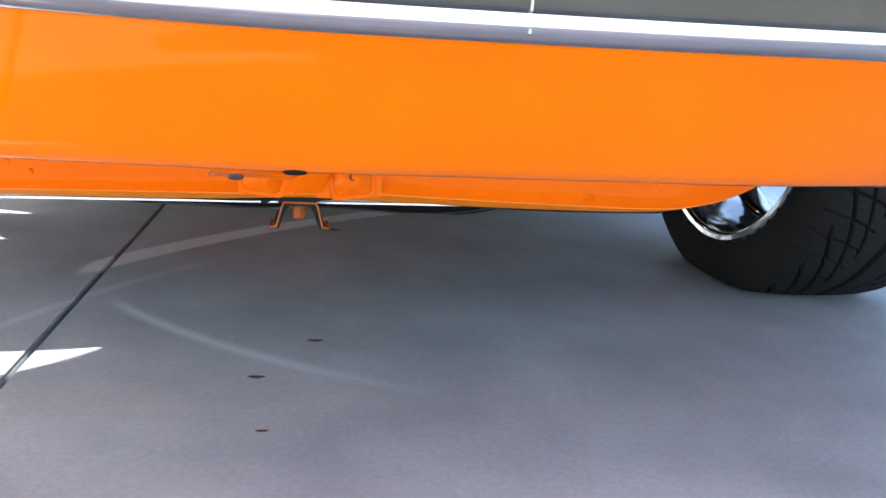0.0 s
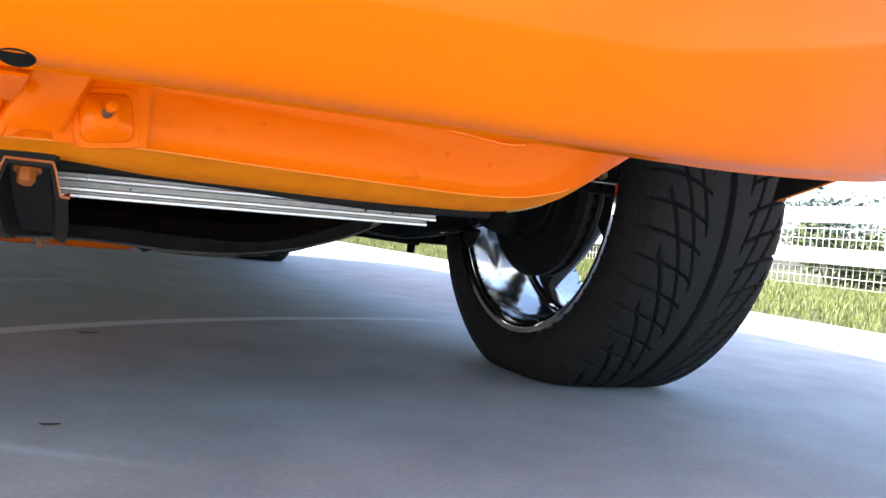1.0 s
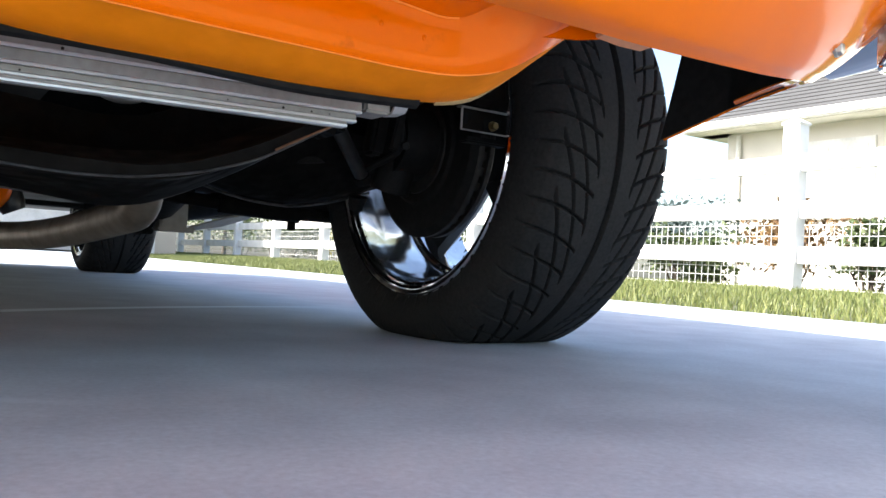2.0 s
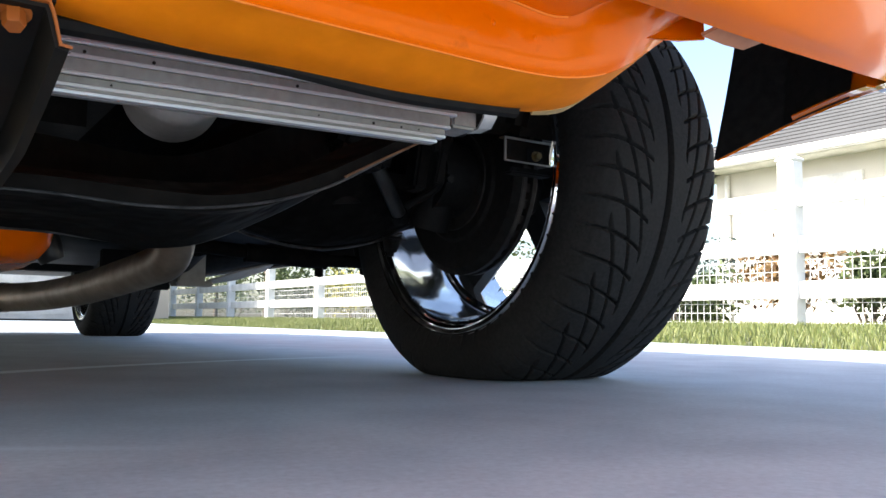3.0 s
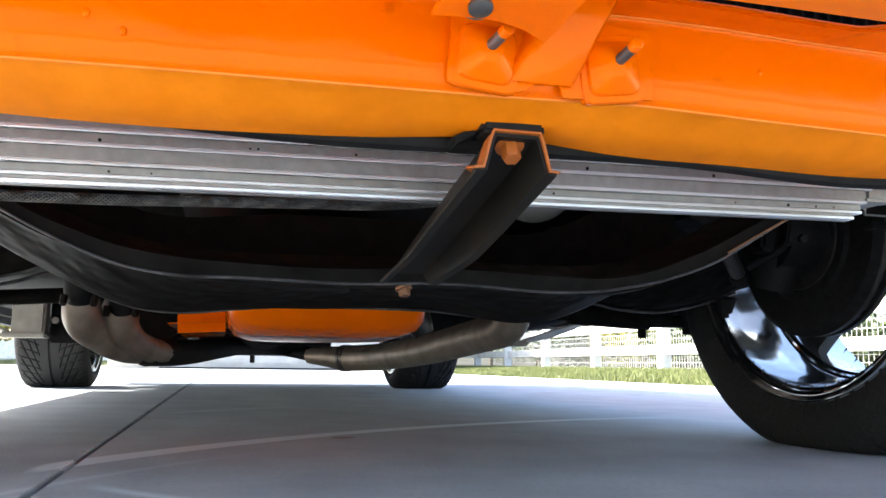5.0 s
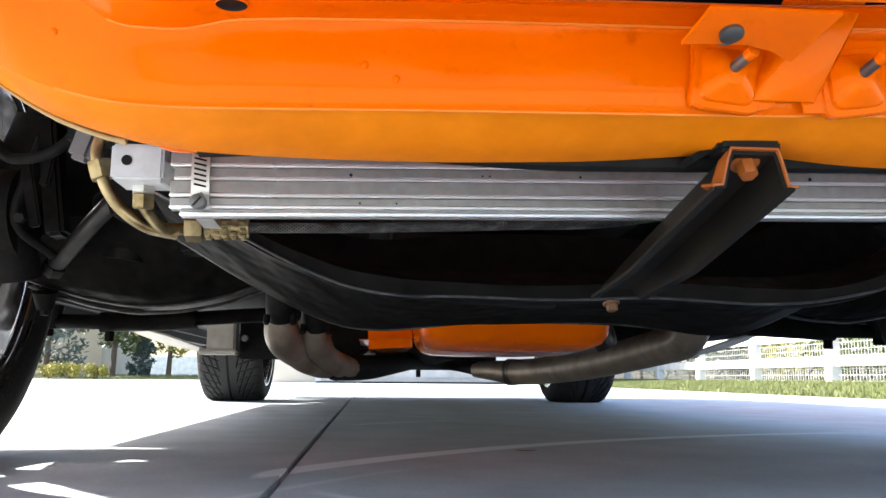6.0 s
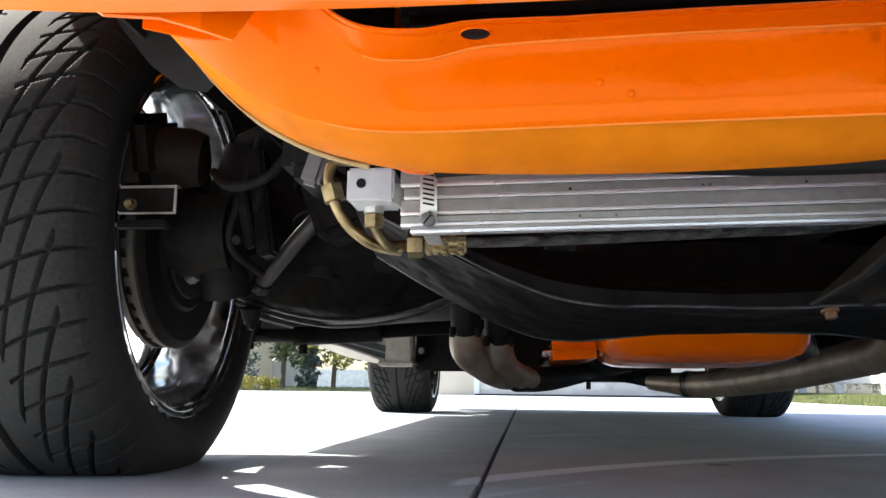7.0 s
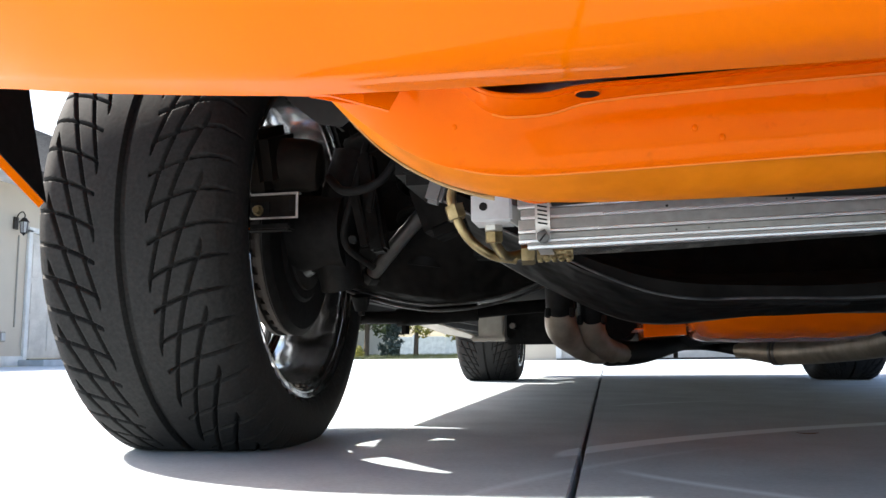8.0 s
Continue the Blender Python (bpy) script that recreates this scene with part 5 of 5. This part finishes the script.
for half in (0.1100, 0.1250):
    bm = bmesh.new()
    bead = 0.2255 if half > 0.12 else BEAD
    for r, x, fat in ((bead + 0.0085, -1.02, 0.0022), (bead - 0.0015, -0.985, 0.0018), (bead - 0.009, -0.90, 0.0016)):
        lathe([(r - fat, x * half), (r, x * half - fat), (r + fat, x * half), (r, x * half + fat)], 110, closed=True, bm=bm)
    lathe([(bead - 0.0270, -0.0135), (bead - 0.0250, -0.0165), (bead - 0.0230, -0.0150), (bead - 0.0230, -0.0120)], 110, closed=True, bm=bm)
    lips[half] = finish("rim_lip", bm, CHROME, 60)
for x, y, R, ty, ri, sp, turn in ((0.747, 0.014, 0.297, right_tyre, rim_f, spokes_f, 0.82), (-0.767, 0.033, 0.297, left_tyre, rim_f, spokes_f, -0.21),
                                  (0.745, 2.75, 0.31, rear_right_tyre, rim_r, spokes_r, 1.0), (-0.765, 2.75, 0.31, rear_left_tyre, rim_r, spokes_r, 0.2)):
    li = lips[0.1250 if y > 1 else 0.1100]
    wheel = new("wheel")
    wheel.parent = car
    wheel.matrix_basis = pose(x, y, R - 0.010, 0, 0, (1.7 if y < 1 else 0) + (0 if x > 0 else 180))
    tagged(wheel, "polished five-spoke wheel with directional black tyre")
    part("tyre", ty, None, wheel, "worn black tyre with angled tread grooves")
    part("rim", ri, None, wheel, "polished rim barrel")
    part("rim_lip", li, None, wheel, "thin bright rim lip")
    sp_ob = part("spokes", sp, None, wheel)
    sp_ob.rotation_euler = (turn, 0, 0)
    r_ob = part("brake_rotor", rotor, None, wheel, "vented brake rotor")
    r_ob.location = (-0.089 if y < 1 else -0.018, 0, 0)
    d_ob = part("dust_shield", dust, None, wheel)
    d_ob.location = (-0.076 if y < 1 else -0.018, 0, 0)
    h_ob = part("hub_cover", hub, None, wheel, "stepped black hub cover")
    h_ob.location = (-0.060 if y < 1 else -0.018, 0, 0)
for s, side in SIDES:
    cx, cy = (0.733, -0.008) if s > 0 else (-0.757, 0.008)
    caliper = part("brake_caliper", box((0.095, 0.11, 0.075), (cx - s * 0.075, cy - 0.125, 0.372), 0.012, Matrix.Rotation(0.35, 3, "X")), CALIPER, car, "cast brake caliper with dark dusty body")
    part("piston_housing", tube([(cx - s * 0.11, cy - 0.115, 0.365), (cx - s * 0.150, cy - 0.108, 0.362), (cx - s * 0.163, cy - 0.105, 0.36), (cx - s * 0.168, cy - 0.104, 0.36)], lambda q: 0.034 if q < 0.6 else 0.030 if q < 0.9 else 0.018, 24, bend=False), CALIPER, caliper)
    px_, pz = s * 0.648, 0.3055
    yb = cy - 0.137
    bracket = box((0.080, 0.003, 0.003), (px_, yb - 0.004, pz + 0.0150), 0.0008)
    box((0.080, 0.012, 0.002), (px_, yb + 0.003, pz + 0.0160), 0.0006, bm=bracket)
    box((0.080, 0.003, 0.002), (px_, yb - 0.003, pz - 0.0150), 0.0006, bm=bracket)
    box((0.003, 0.003, 0.030), (px_ - s * 0.0385, yb - 0.003, pz), 0.0006, bm=bracket)
    part("caliper_bracket", bracket, ZINC, caliper, "zinc-plated slotted bracket")
    part("bracket_plate", box((0.078, 0.002, 0.030), (px_, yb, pz), 0.0006), CALIPER, caliper)
    part("backing", box((0.030, 0.002, 0.018), (px_ + s * 0.012, yb - 0.0025, pz - 0.003), 0.0008), BLACK, caliper)
    part("bracket_bolt", bolt((px_ + s * 0.012, yb - 0.003, pz - 0.005), (0, -1, 0), 0.0055, 0.007, washer=0.0068), BRASS, caliper)
    part("lower_clip", box((0.070, 0.02, 0.008), (px_ + s * 0.006, yb + 0.006, pz - 0.026), 0.002), BLACK, caliper)
    part("bracket_slot", box((0.005, 0.001, 0.014), (px_ - s * 0.030, yb - 0.0015, pz + 0.001)), BLACK, caliper)


# ---- fence along the lawn ----
def fence_post_mesh():
    bm = box((0.127, 0.127, 1.22), (0, 0, 0.61), 0.006)
    box((0.15, 0.15, 0.02), (0, 0, 1.225), 0.006, bm=bm)
    rows = [[(x * k, y * k, z) for x, y in ((-0.07, -0.07), (0.07, -0.07), (0.07, 0.07), (-0.07, 0.07))] for k, z in ((1, 1.235), (0.1, 1.275))]
    grid(rows, closed_v=True, bm=bm)
    return bm


FENCE_X, POST_STEP, POST_0 = 5.30, 1.97, -3.40
fence = thing("fence", "white vinyl three-rail ranch fence with wire mesh on a lawn", "fence", at=(FENCE_X, 0, 0.07))
post_me = finish("post", fence_post_mesh(), WHITE_VINYL)
rail_me = finish("rail", box((0.04, POST_STEP - 0.12, 0.125), (0, POST_STEP / 2, 0), 0.006), WHITE_VINYL)
for k in range(17):
    p = part("post", post_me, None, fence)
    p.location = (0, POST_0 + k * POST_STEP, -0.02)
    for z in (0.262, 0.585, 0.92):
        r = part("rail", rail_me, None, fence)
        r.location = (0, POST_0 + k * POST_STEP, z)


def mesh_panel():
    bm = bmesh.new()
    y0, y1 = 0.06, POST_STEP - 0.06
    for z in (0.03, 0.10, 0.17, 0.40, 0.48):
        tube([(0.03, y0, z), (0.03, y1, z)], 0.0028, 4, bm=bm)
    n = int((y1 - y0) / 0.06)
    for i in range(n + 1):
        y = y0 + (y1 - y0) * i / n
        tube([(0.03, y, 0.01), (0.03, y, 0.50)], 0.0022, 4, bm=bm)
    return bm


wire_me = finish("wire_mesh", mesh_panel(), WHITE_VINYL, 0)
for k in range(16):
    w_ob = part("wire_mesh", wire_me, None, fence, "welded wire mesh")
    w_ob.location = (0, POST_0 + k * POST_STEP, 0)


# ---- plants ----
def leaf_cloud(centres, count, size, rnd, flat=1.0):
    """Many small leaves strewn through blobs; centres are (x, y, z, radius)."""
    weight = np.array([c[3] ** 2 for c in centres])
    pick = rnd.choice(len(centres), count, p=weight / weight.sum())
    c = np.array(centres)[pick]
    d = rnd.normal(size=(count, 3))
    d /= np.linalg.norm(d, axis=1, keepdims=True)
    rad = c[:, 3] * rnd.uniform(0.45, 1.08, count)
    p = c[:, :3] + d * rad[:, None] * np.array((1, 1, flat))
    p[:, 2] = np.maximum(p[:, 2], 0.02)
    a, b = rnd.normal(size=(count, 3)), rnd.normal(size=(count, 3))
    a /= np.linalg.norm(a, axis=1, keepdims=True)
    b -= a * (a * b).sum(1, keepdims=True)
    b /= np.linalg.norm(b, axis=1, keepdims=True)
    sz = size * rnd.uniform(0.6, 1.4, count)[:, None]
    v = np.stack([p - a * sz, p + b * sz * 0.45, p + a * sz, p - b * sz * 0.45], 1).reshape(-1, 3)
    f = np.arange(count * 4).reshape(-1, 4)
    return v.tolist(), f.tolist()


def shrub(name, at, radius, tall, material, count, label, seed):
    rnd = np.random.default_rng(seed)
    ob = thing(name, label, "bush", at=at)
    cs = [(rnd.uniform(-0.6, 0.6) * radius, rnd.uniform(-0.6, 0.6) * radius, rnd.uniform(0.3, 0.72) * tall, rnd.uniform(0.3, 0.5) * min(radius, tall)) for _ in range(11)]
    v, f = leaf_cloud(cs, count, 0.035, rnd)
    part("foliage", tri_mesh("foliage", v, f, material), None, ob)
    stems = bmesh.new()
    for c in cs[:6]:
        tube([(c[0] * 0.15, c[1] * 0.15, -0.05), (c[0] * 0.5, c[1] * 0.5, c[2] * 0.5), (c[0], c[1], c[2])], lambda q: 0.014 - 0.009 * q, 6, 4, stems)
    part("stem", stems, BARK, ob)
    return ob


def tree(name, at, tall, spread, material, count, label, seed, low=0.28):
    rnd = np.random.default_rng(seed)
    ob = thing(name, label, "tree", at=at)
    trunk = tube([(0, 0, -0.1), (0.03, 0.02, tall * 0.3), (-0.03, 0.04, tall * 0.6), (0.02, 0.0, tall * 0.95)], lambda q: tall * 0.022 * (1 - 0.85 * q), 10)
    cs = []
    for k in range(26):
        h = low + (0.97 - low) * (k + rnd.uniform(0, 1)) / 26
        r = spread * (1 - h) ** 0.55 * (0.35 + 0.65 * min(1, (h - low) * 6 + 0.4)) * rnd.uniform(0.35, 1.0)
        a = k * 2.4 + rnd.uniform(-0.4, 0.4)
        tip = (r * math.cos(a), r * math.sin(a), h * tall)
        tube([(0, 0, max(0.1, h * tall - 0.35 * r)), (tip[0] * 0.5, tip[1] * 0.5, h * tall - 0.12 * r), tip], lambda q: 0.018 * tall / 4 * (1 - 0.8 * q), 5, 3, trunk)
        cs.append((*tip, spread * rnd.uniform(0.22, 0.40)))
    part("trunk", trunk, BARK, ob)
    v, f = leaf_cloud(cs, count, 0.085, rnd, 0.8)
    part("crown", tri_mesh("crown", v, f, material), None, ob)
    return ob


BUSHES = ((6.25, 0.9, 0.55, 0.62, LEAF), (6.4, 2.55, 0.5, 0.62, LEAF), (6.35, 4.3, 0.6, 0.55, LEAF), (6.9, 4.9, 0.7, 1.05, LEAF_BLUE), (6.9, 3.6, 0.55, 1.0, LEAF_AUTUMN), (6.3, 6.0, 0.6, 0.55, LEAF),
          (6.5, 7.4, 0.55, 0.5, LEAF), (6.6, 8.9, 0.7, 0.75, LEAF), (6.8, 10.4, 0.8, 0.9, LEAF), (6.9, 12.2, 0.9, 1.1, LEAF_YELLOW), (7.0, 14.3, 0.9, 0.9, LEAF), (7.2, 16.5, 1.0, 1.2, LEAF), (7.2, 19.5, 1.1, 1.3, LEAF),
          (6.6, -0.6, 0.6, 0.9, LEAF), (6.9, 0.3, 0.5, 1.2, LEAF_BLUE))
for k, (x, y, r, h, mat) in enumerate(BUSHES):
    look_of = {"leaves": "rounded dark green shrub", "blue_green_needles": "low blue-green conifer shrub", "reddish_leaves": "thin reddish autumn shrub", "yellow_leaves": "loose yellow-green shrub"}[mat.name]
    shrub("shrub", (x, y, 0.06), r, h, mat, 1500, look_of + " behind the white fence", 20 + k)
for k, (x, y, h, s_) in enumerate(((9.0, 22.0, 4.2, 1.7), (13.0, 27.0, 5.0, 2.0), (10.5, 31.0, 4.5, 1.9), (17.0, 18.0, 5.0, 2.0))):
    tree("tree", (x, y, 0.05), h, s_, LEAF, 2600, "leafy green tree beyond the white fence", 60 + k, 0.2)
tree("tree", (-8.0, 25.0, 0.08), 4.4, 1.25, LEAF, 3600, "slim young green tree on the far lawn", 71, 0.22)
tree("tree", (-6.45, 25.5, 0.08), 3.9, 1.5, LEAF_YELLOW, 3600, "young tree with yellowing leaves on the far lawn", 72, 0.2)
tree("tree", (-5.0, 26.5, 0.08), 3.9, 1.6, LEAF_YELLOW, 3000, "bushy yellow-green tree on the far lawn", 73, 0.16)
tree("tree", (-9.6, 24.0, 0.08), 4.8, 1.4, LEAF_BLUE, 3000, "dark spruce-like tree beside the beige house", 74, 0.08)
tree("conifer", (-7.2, 25.3, 0.08), 1.5, 0.42, LEAF_BLUE, 1200, "small dark cone-shaped conifer", 75, 0.02)
for k, (x, y, r, h) in enumerate(((-8.3, 22.5, 0.55, 0.36), (-7.7, 22.6, 0.5, 0.34), (-8.9, 22.4, 0.5, 0.4))):
    shrub("shrub", (x, y, 0.06), r, h, LEAF_YELLOW, 1100, "low yellow clipped shrub at the lawn edge", 80 + k)


# ---- neighbouring house behind the fence ----
def shingle_roof(corners, parent, name="roof"):
    """A roof plane of lapped courses: corners are eave a, eave b, ridge b, ridge a."""
    a, b, c, d = (Vector(v) for v in corners)
    n = max(4, int((d - a).length / 0.14))
    up = (b - a).cross(d - a).normalized()
    if up.z < 0:
        up = -up
    rows = []
    for i in range(n):
        for q, lift in ((i / n, 0.018), ((i + 1) / n, 0.004)):
            rows.append([a.lerp(d, q) + up * lift, b.lerp(c, q) + up * lift])
    bm, _ = grid([[Vector(v) for v in (a, b)]] + rows)
    return part(name, bm, SHINGLE, parent, "grey asphalt shingle roof", 0)


house = thing("house", "beige single-storey house with grey shingle hip roof behind the fence", "house", at=(0, 0, 0.05))
HX, EX = 11.0, 10.55
part("wall", box((0.2, 17.0, 2.5), (HX + 0.1, -0.95, 1.25)), PALE_STUCCO, house)
part("wall", box((8.0, 0.2, 2.5), (HX + 4.2, 7.45, 1.25)), PALE_STUCCO, house)
part("soffit", box((0.6, 17.6, 0.03), (EX + 0.3, -0.8, 2.46)), TRIM, house)
part("soffit", box((8.6, 0.6, 0.03), (EX + 4.6, 7.75, 2.46)), TRIM, house)
part("gutter", box((0.11, 17.7, 0.13), (EX - 0.03, -0.8, 2.52), 0.02), TRIM, house, "pale eaves gutter")
part("gutter", box((8.6, 0.11, 0.13), (EX + 4.3, 8.08, 2.52), 0.02), TRIM, house)
shingle_roof([(EX - 0.05, -9.6, 2.58), (EX - 0.05, 8.05, 2.58), (EX + 4.4, 3.6, 5.7), (EX + 4.4, -9.6, 5.7)], house)
shingle_roof([(EX - 0.05, 8.05, 2.58), (EX + 8.8, 8.05, 2.58), (EX + 4.42, 3.6, 5.7), (EX + 4.4, 3.6, 5.7)], house)
for y in (5.75, 1.2):
    win = part("window", box((0.05, 1.3, 1.15), (HX - 0.02, y, 1.62), 0.006), TRIM, house, "white-trimmed window")
    # panes take the trim's white: their washed-out glare is put into the colour
    part("pane", box((0.02, 0.52, 0.95), (HX - 0.05, y - 0.29, 1.62)), TRIM, win, "pane painted pale for its overexposed look")
    part("pane", box((0.02, 0.52, 0.95), (HX - 0.05, y + 0.29, 1.62)), TRIM, win, "pane painted pale for its overexposed look")
part("downspout", tube([(HX - 0.06, 7.3, 0.1), (HX - 0.06, 7.3, 2.4)], 0.04, 8), TRIM, house)

# ---- the owner's house: a wing with a side door, and the garage straight behind the car ----
home = thing("house", "beige stucco house wing with side door and bronze wall lantern", "house")
WX = -9.5
part("wall", box((0.2, 8.2, 2.9), (WX - 0.1, 6.6, 1.45)), STUCCO, home)
part("wall", box((0.2, 6.0, 2.9), (WX - 0.1, 14.63, 1.45)), STUCCO, home)
part("wall", box((0.2, 0.93, 0.72), (WX - 0.1, 11.165, 2.54)), STUCCO, home)
part("plinth", box((0.04, 8.2, 0.16), (WX + 0.02, 6.6, 0.08), 0.006), TRIM, home)
part("soffit", box((0.62, 16.0, 0.03), (WX + 0.25, 9.6, 2.91)), TRIM, home)
part("gutter", box((0.12, 16.0, 0.13), (WX + 0.58, 9.6, 2.98), 0.02), IRON, home, "dark eaves gutter")
shingle_roof([(WX + 0.6, 17.6, 3.04), (WX + 0.6, 1.6, 3.04), (WX - 3.6, 1.6, 5.4), (WX - 3.6, 17.6, 5.4)], home)
for y in (10.66, 11.67):
    part("door_casing", box((0.05, 0.09, 2.16), (WX + 0.025, y, 1.14), 0.006), TRIM, home)
part("door_casing", box((0.05, 1.10, 0.09), (WX + 0.025, 11.165, 2.22), 0.006), TRIM, home)
part("door_sill", box((0.14, 0.95, 0.05), (WX + 0.04, 11.165, 0.09), 0.004), IRON, home)
part("step", box((0.5, 1.3, 0.10), (WX + 0.25, 11.165, 0.05), 0.01), CONCRETE, home)
door = part("door", box((0.045, 0.92, 2.06), (WX - 0.04, 11.165, 1.15), 0.004), DOORPAINT, home, "pale panelled side door")
for y in (-0.22, 0.22):
    for z, hgt in ((0.45, 0.50), (1.05, 0.50), (1.68, 0.55)):
        part("door_panel", box((0.012, 0.30, hgt), (WX - 0.014, 11.165 + y, z + 0.05), 0.005), DOORPAINT, door)
lantern = thing("wall_lantern", "dark bronze wall lantern with glass beside the door", "lamp", at=(WX + 0.012, 10.33, 2.28))
part("back_plate", box((0.02, 0.11, 0.20), (0.0, 0, 0), 0.006), IRON, lantern)
part("scroll", tube([(0.0, 0, 0.02), (0.04, 0, 0.14), (0.11, 0, 0.18), (0.16, 0, 0.13), (0.15, 0, 0.07)], 0.010, 8), IRON, lantern)
part("cap", lathe([(0.001, 0.0), (0.03, 0.01), (0.075, 0.07), (0.08, 0.08), (0.001, 0.082)], 12), IRON, lantern)
bpy.data.objects["cap"].matrix_basis = pose(0.15, 0, 0.09, 0, 90, 0)
part("glass", tube([(0.15, 0, 0.01), (0.15, 0, -0.16)], lambda q: 0.065 - 0.02 * q, 6), PLASTIC, lantern)
for k in range(6):
    a = math.pi * k / 3
    part("cage_bar", tube([(0.15 + 0.067 * math.cos(a), 0.067 * math.sin(a), 0.01), (0.15 + 0.047 * math.cos(a), 0.047 * math.sin(a), -0.17)], 0.006, 6), IRON, lantern)
part("finial", tube([(0.15, 0, -0.16), (0.15, 0, -0.18), (0.15, 0, -0.21)], lambda q: 0.048 - 0.044 * q, 8, bend=False), IRON, lantern)
cable = thing("conduit", "thin grey conduit on the beige wall", "conduit", at=(WX + 0.012, 10.42, 0))
part("pipe", tube([(0, 0, 0.62), (0, 0, 2.1)], 0.012, 8), BEIGE_STEEL, cable)
outlet = thing("outlet_box", "small grey outdoor outlet box on the beige wall", "outlet", at=(WX + 0.02, 10.15, 0.46))
part("cover", box((0.05, 0.12, 0.16), (0, 0, 0), 0.008), BEIGE_STEEL, outlet)
part("lid", box((0.012, 0.09, 0.12), (0.03, 0, 0), 0.004), PLASTIC, outlet)

garage = thing("garage", "beige stucco garage with a wide panelled door", "garage", at=(0, 14.0, 0))
part("wall", box((0.85, 0.2, 2.7), (-1.55, 0.1, 1.35)), STUCCO, garage)
part("wall", box((0.4, 0.2, 2.7), (3.85, 0.1, 1.35)), STUCCO, garage)
part("wall", box((4.8, 0.2, 0.5), (1.26, 0.1, 2.45)), STUCCO, garage)
part("wall", box((0.2, 6.0, 2.7), (-1.88, 3.2, 1.35)), STUCCO, garage)
part("wall", box((0.2, 6.0, 2.7), (3.95, 3.2, 1.35)), STUCCO, garage)
for x in (-1.10, 3.62):
    part("door_casing", box((0.10, 0.06, 2.25), (x, -0.02, 1.125), 0.006), TRIM, garage)
part("door_casing", box((4.8, 0.06, 0.10), (1.26, -0.02, 2.27), 0.006), TRIM, garage)
gdoor = part("garage_door", box((4.62, 0.05, 2.2), (1.26, 0.06, 1.12), 0.004), DOORPAINT, garage, "pale sectional garage door")
for i in range(8):
    for j in range(4):
        part("door_panel", box((0.46, 0.02, 0.40), (-0.80 + 0.588 * i, 0.03, 0.30 + 0.54 * j), 0.008), DOORPAINT, gdoor)
part("threshold", box((4.8, 0.12, 0.03), (1.26, -0.03, 0.015), 0.004), IRON, garage)
shingle_roof([(-2.4, -0.5, 2.75), (4.5, -0.5, 2.75), (4.5, 3.2, 4.6), (-2.4, 3.2, 4.6)], garage)
part("fascia", box((6.9, 0.05, 0.18), (1.05, -0.5, 2.68), 0.006), TRIM, garage)
part("soffit", box((6.9, 0.6, 0.03), (1.05, -0.22, 2.70)), TRIM, garage)

far_house = thing("house", "distant beige house wall beyond the lawn trees", "house", at=(0, 27.5, 0.08))
part("wall", box((12.0, 0.2, 3.2), (-15.1, 0, 1.6)), STUCCO, far_house)
part("wall", box((0.2, 6.0, 3.2), (-9.2, 3.0, 1.6)), STUCCO, far_house)
shingle_roof([(-21.5, -0.4, 3.2), (-8.8, -0.4, 3.2), (-12, 3.5, 5.5), (-21.5, 3.5, 5.5)], far_house)
screen = thing("fence", "long white solid fence far behind the lawn", "fence", at=(0, 58, 0.09))
panel_me = finish("panel", box((2.3, 0.05, 1.35), (0, 0, 0.68), 0.01), WHITE_VINYL)
cap_me = finish("post", box((0.13, 0.13, 1.5), (0, 0, 0.75), 0.01), WHITE_VINYL)
for k in range(14):
    part("panel", panel_me, None, screen).location = (-30 + 2.43 * k, 0, 0)
    part("post", cap_me, None, screen).location = (-31.2 + 2.43 * k, 0, 0)

# ---- small marks on the drive ----
for x, y, r in ((0.041, 0.222, 0.011), (0.015, -0.317, 0.006), (-0.042, -0.419, 0.006), (-0.029, -0.534, 0.004)):
    leaf = thing("leaf_scrap", "tiny dark dry leaf scrap on the concrete", "leaf", group="scraps on the drive", at=(x, y, 0.0012))
    bm, _ = grid([[(r * 1.5 * u, r * 0.5 * v * (1 - u * u) + 0.1 * r, 0.0012 + r * 0.12 * (u * u)) for v in (-1, 0, 1)] for u in (-0.95, -0.5, 0, 0.5, 0.95)])
    part("blade", thick(bm, 0.0006), RUST, leaf)

# ---- concrete slabs of the drive ----
for x0, x1 in SLAB_X:
    for y0, y1 in SLAB_Y:
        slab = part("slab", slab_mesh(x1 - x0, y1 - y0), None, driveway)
        slab.location = ((x0 + x1) / 2, (y0 + y1) / 2, 0)
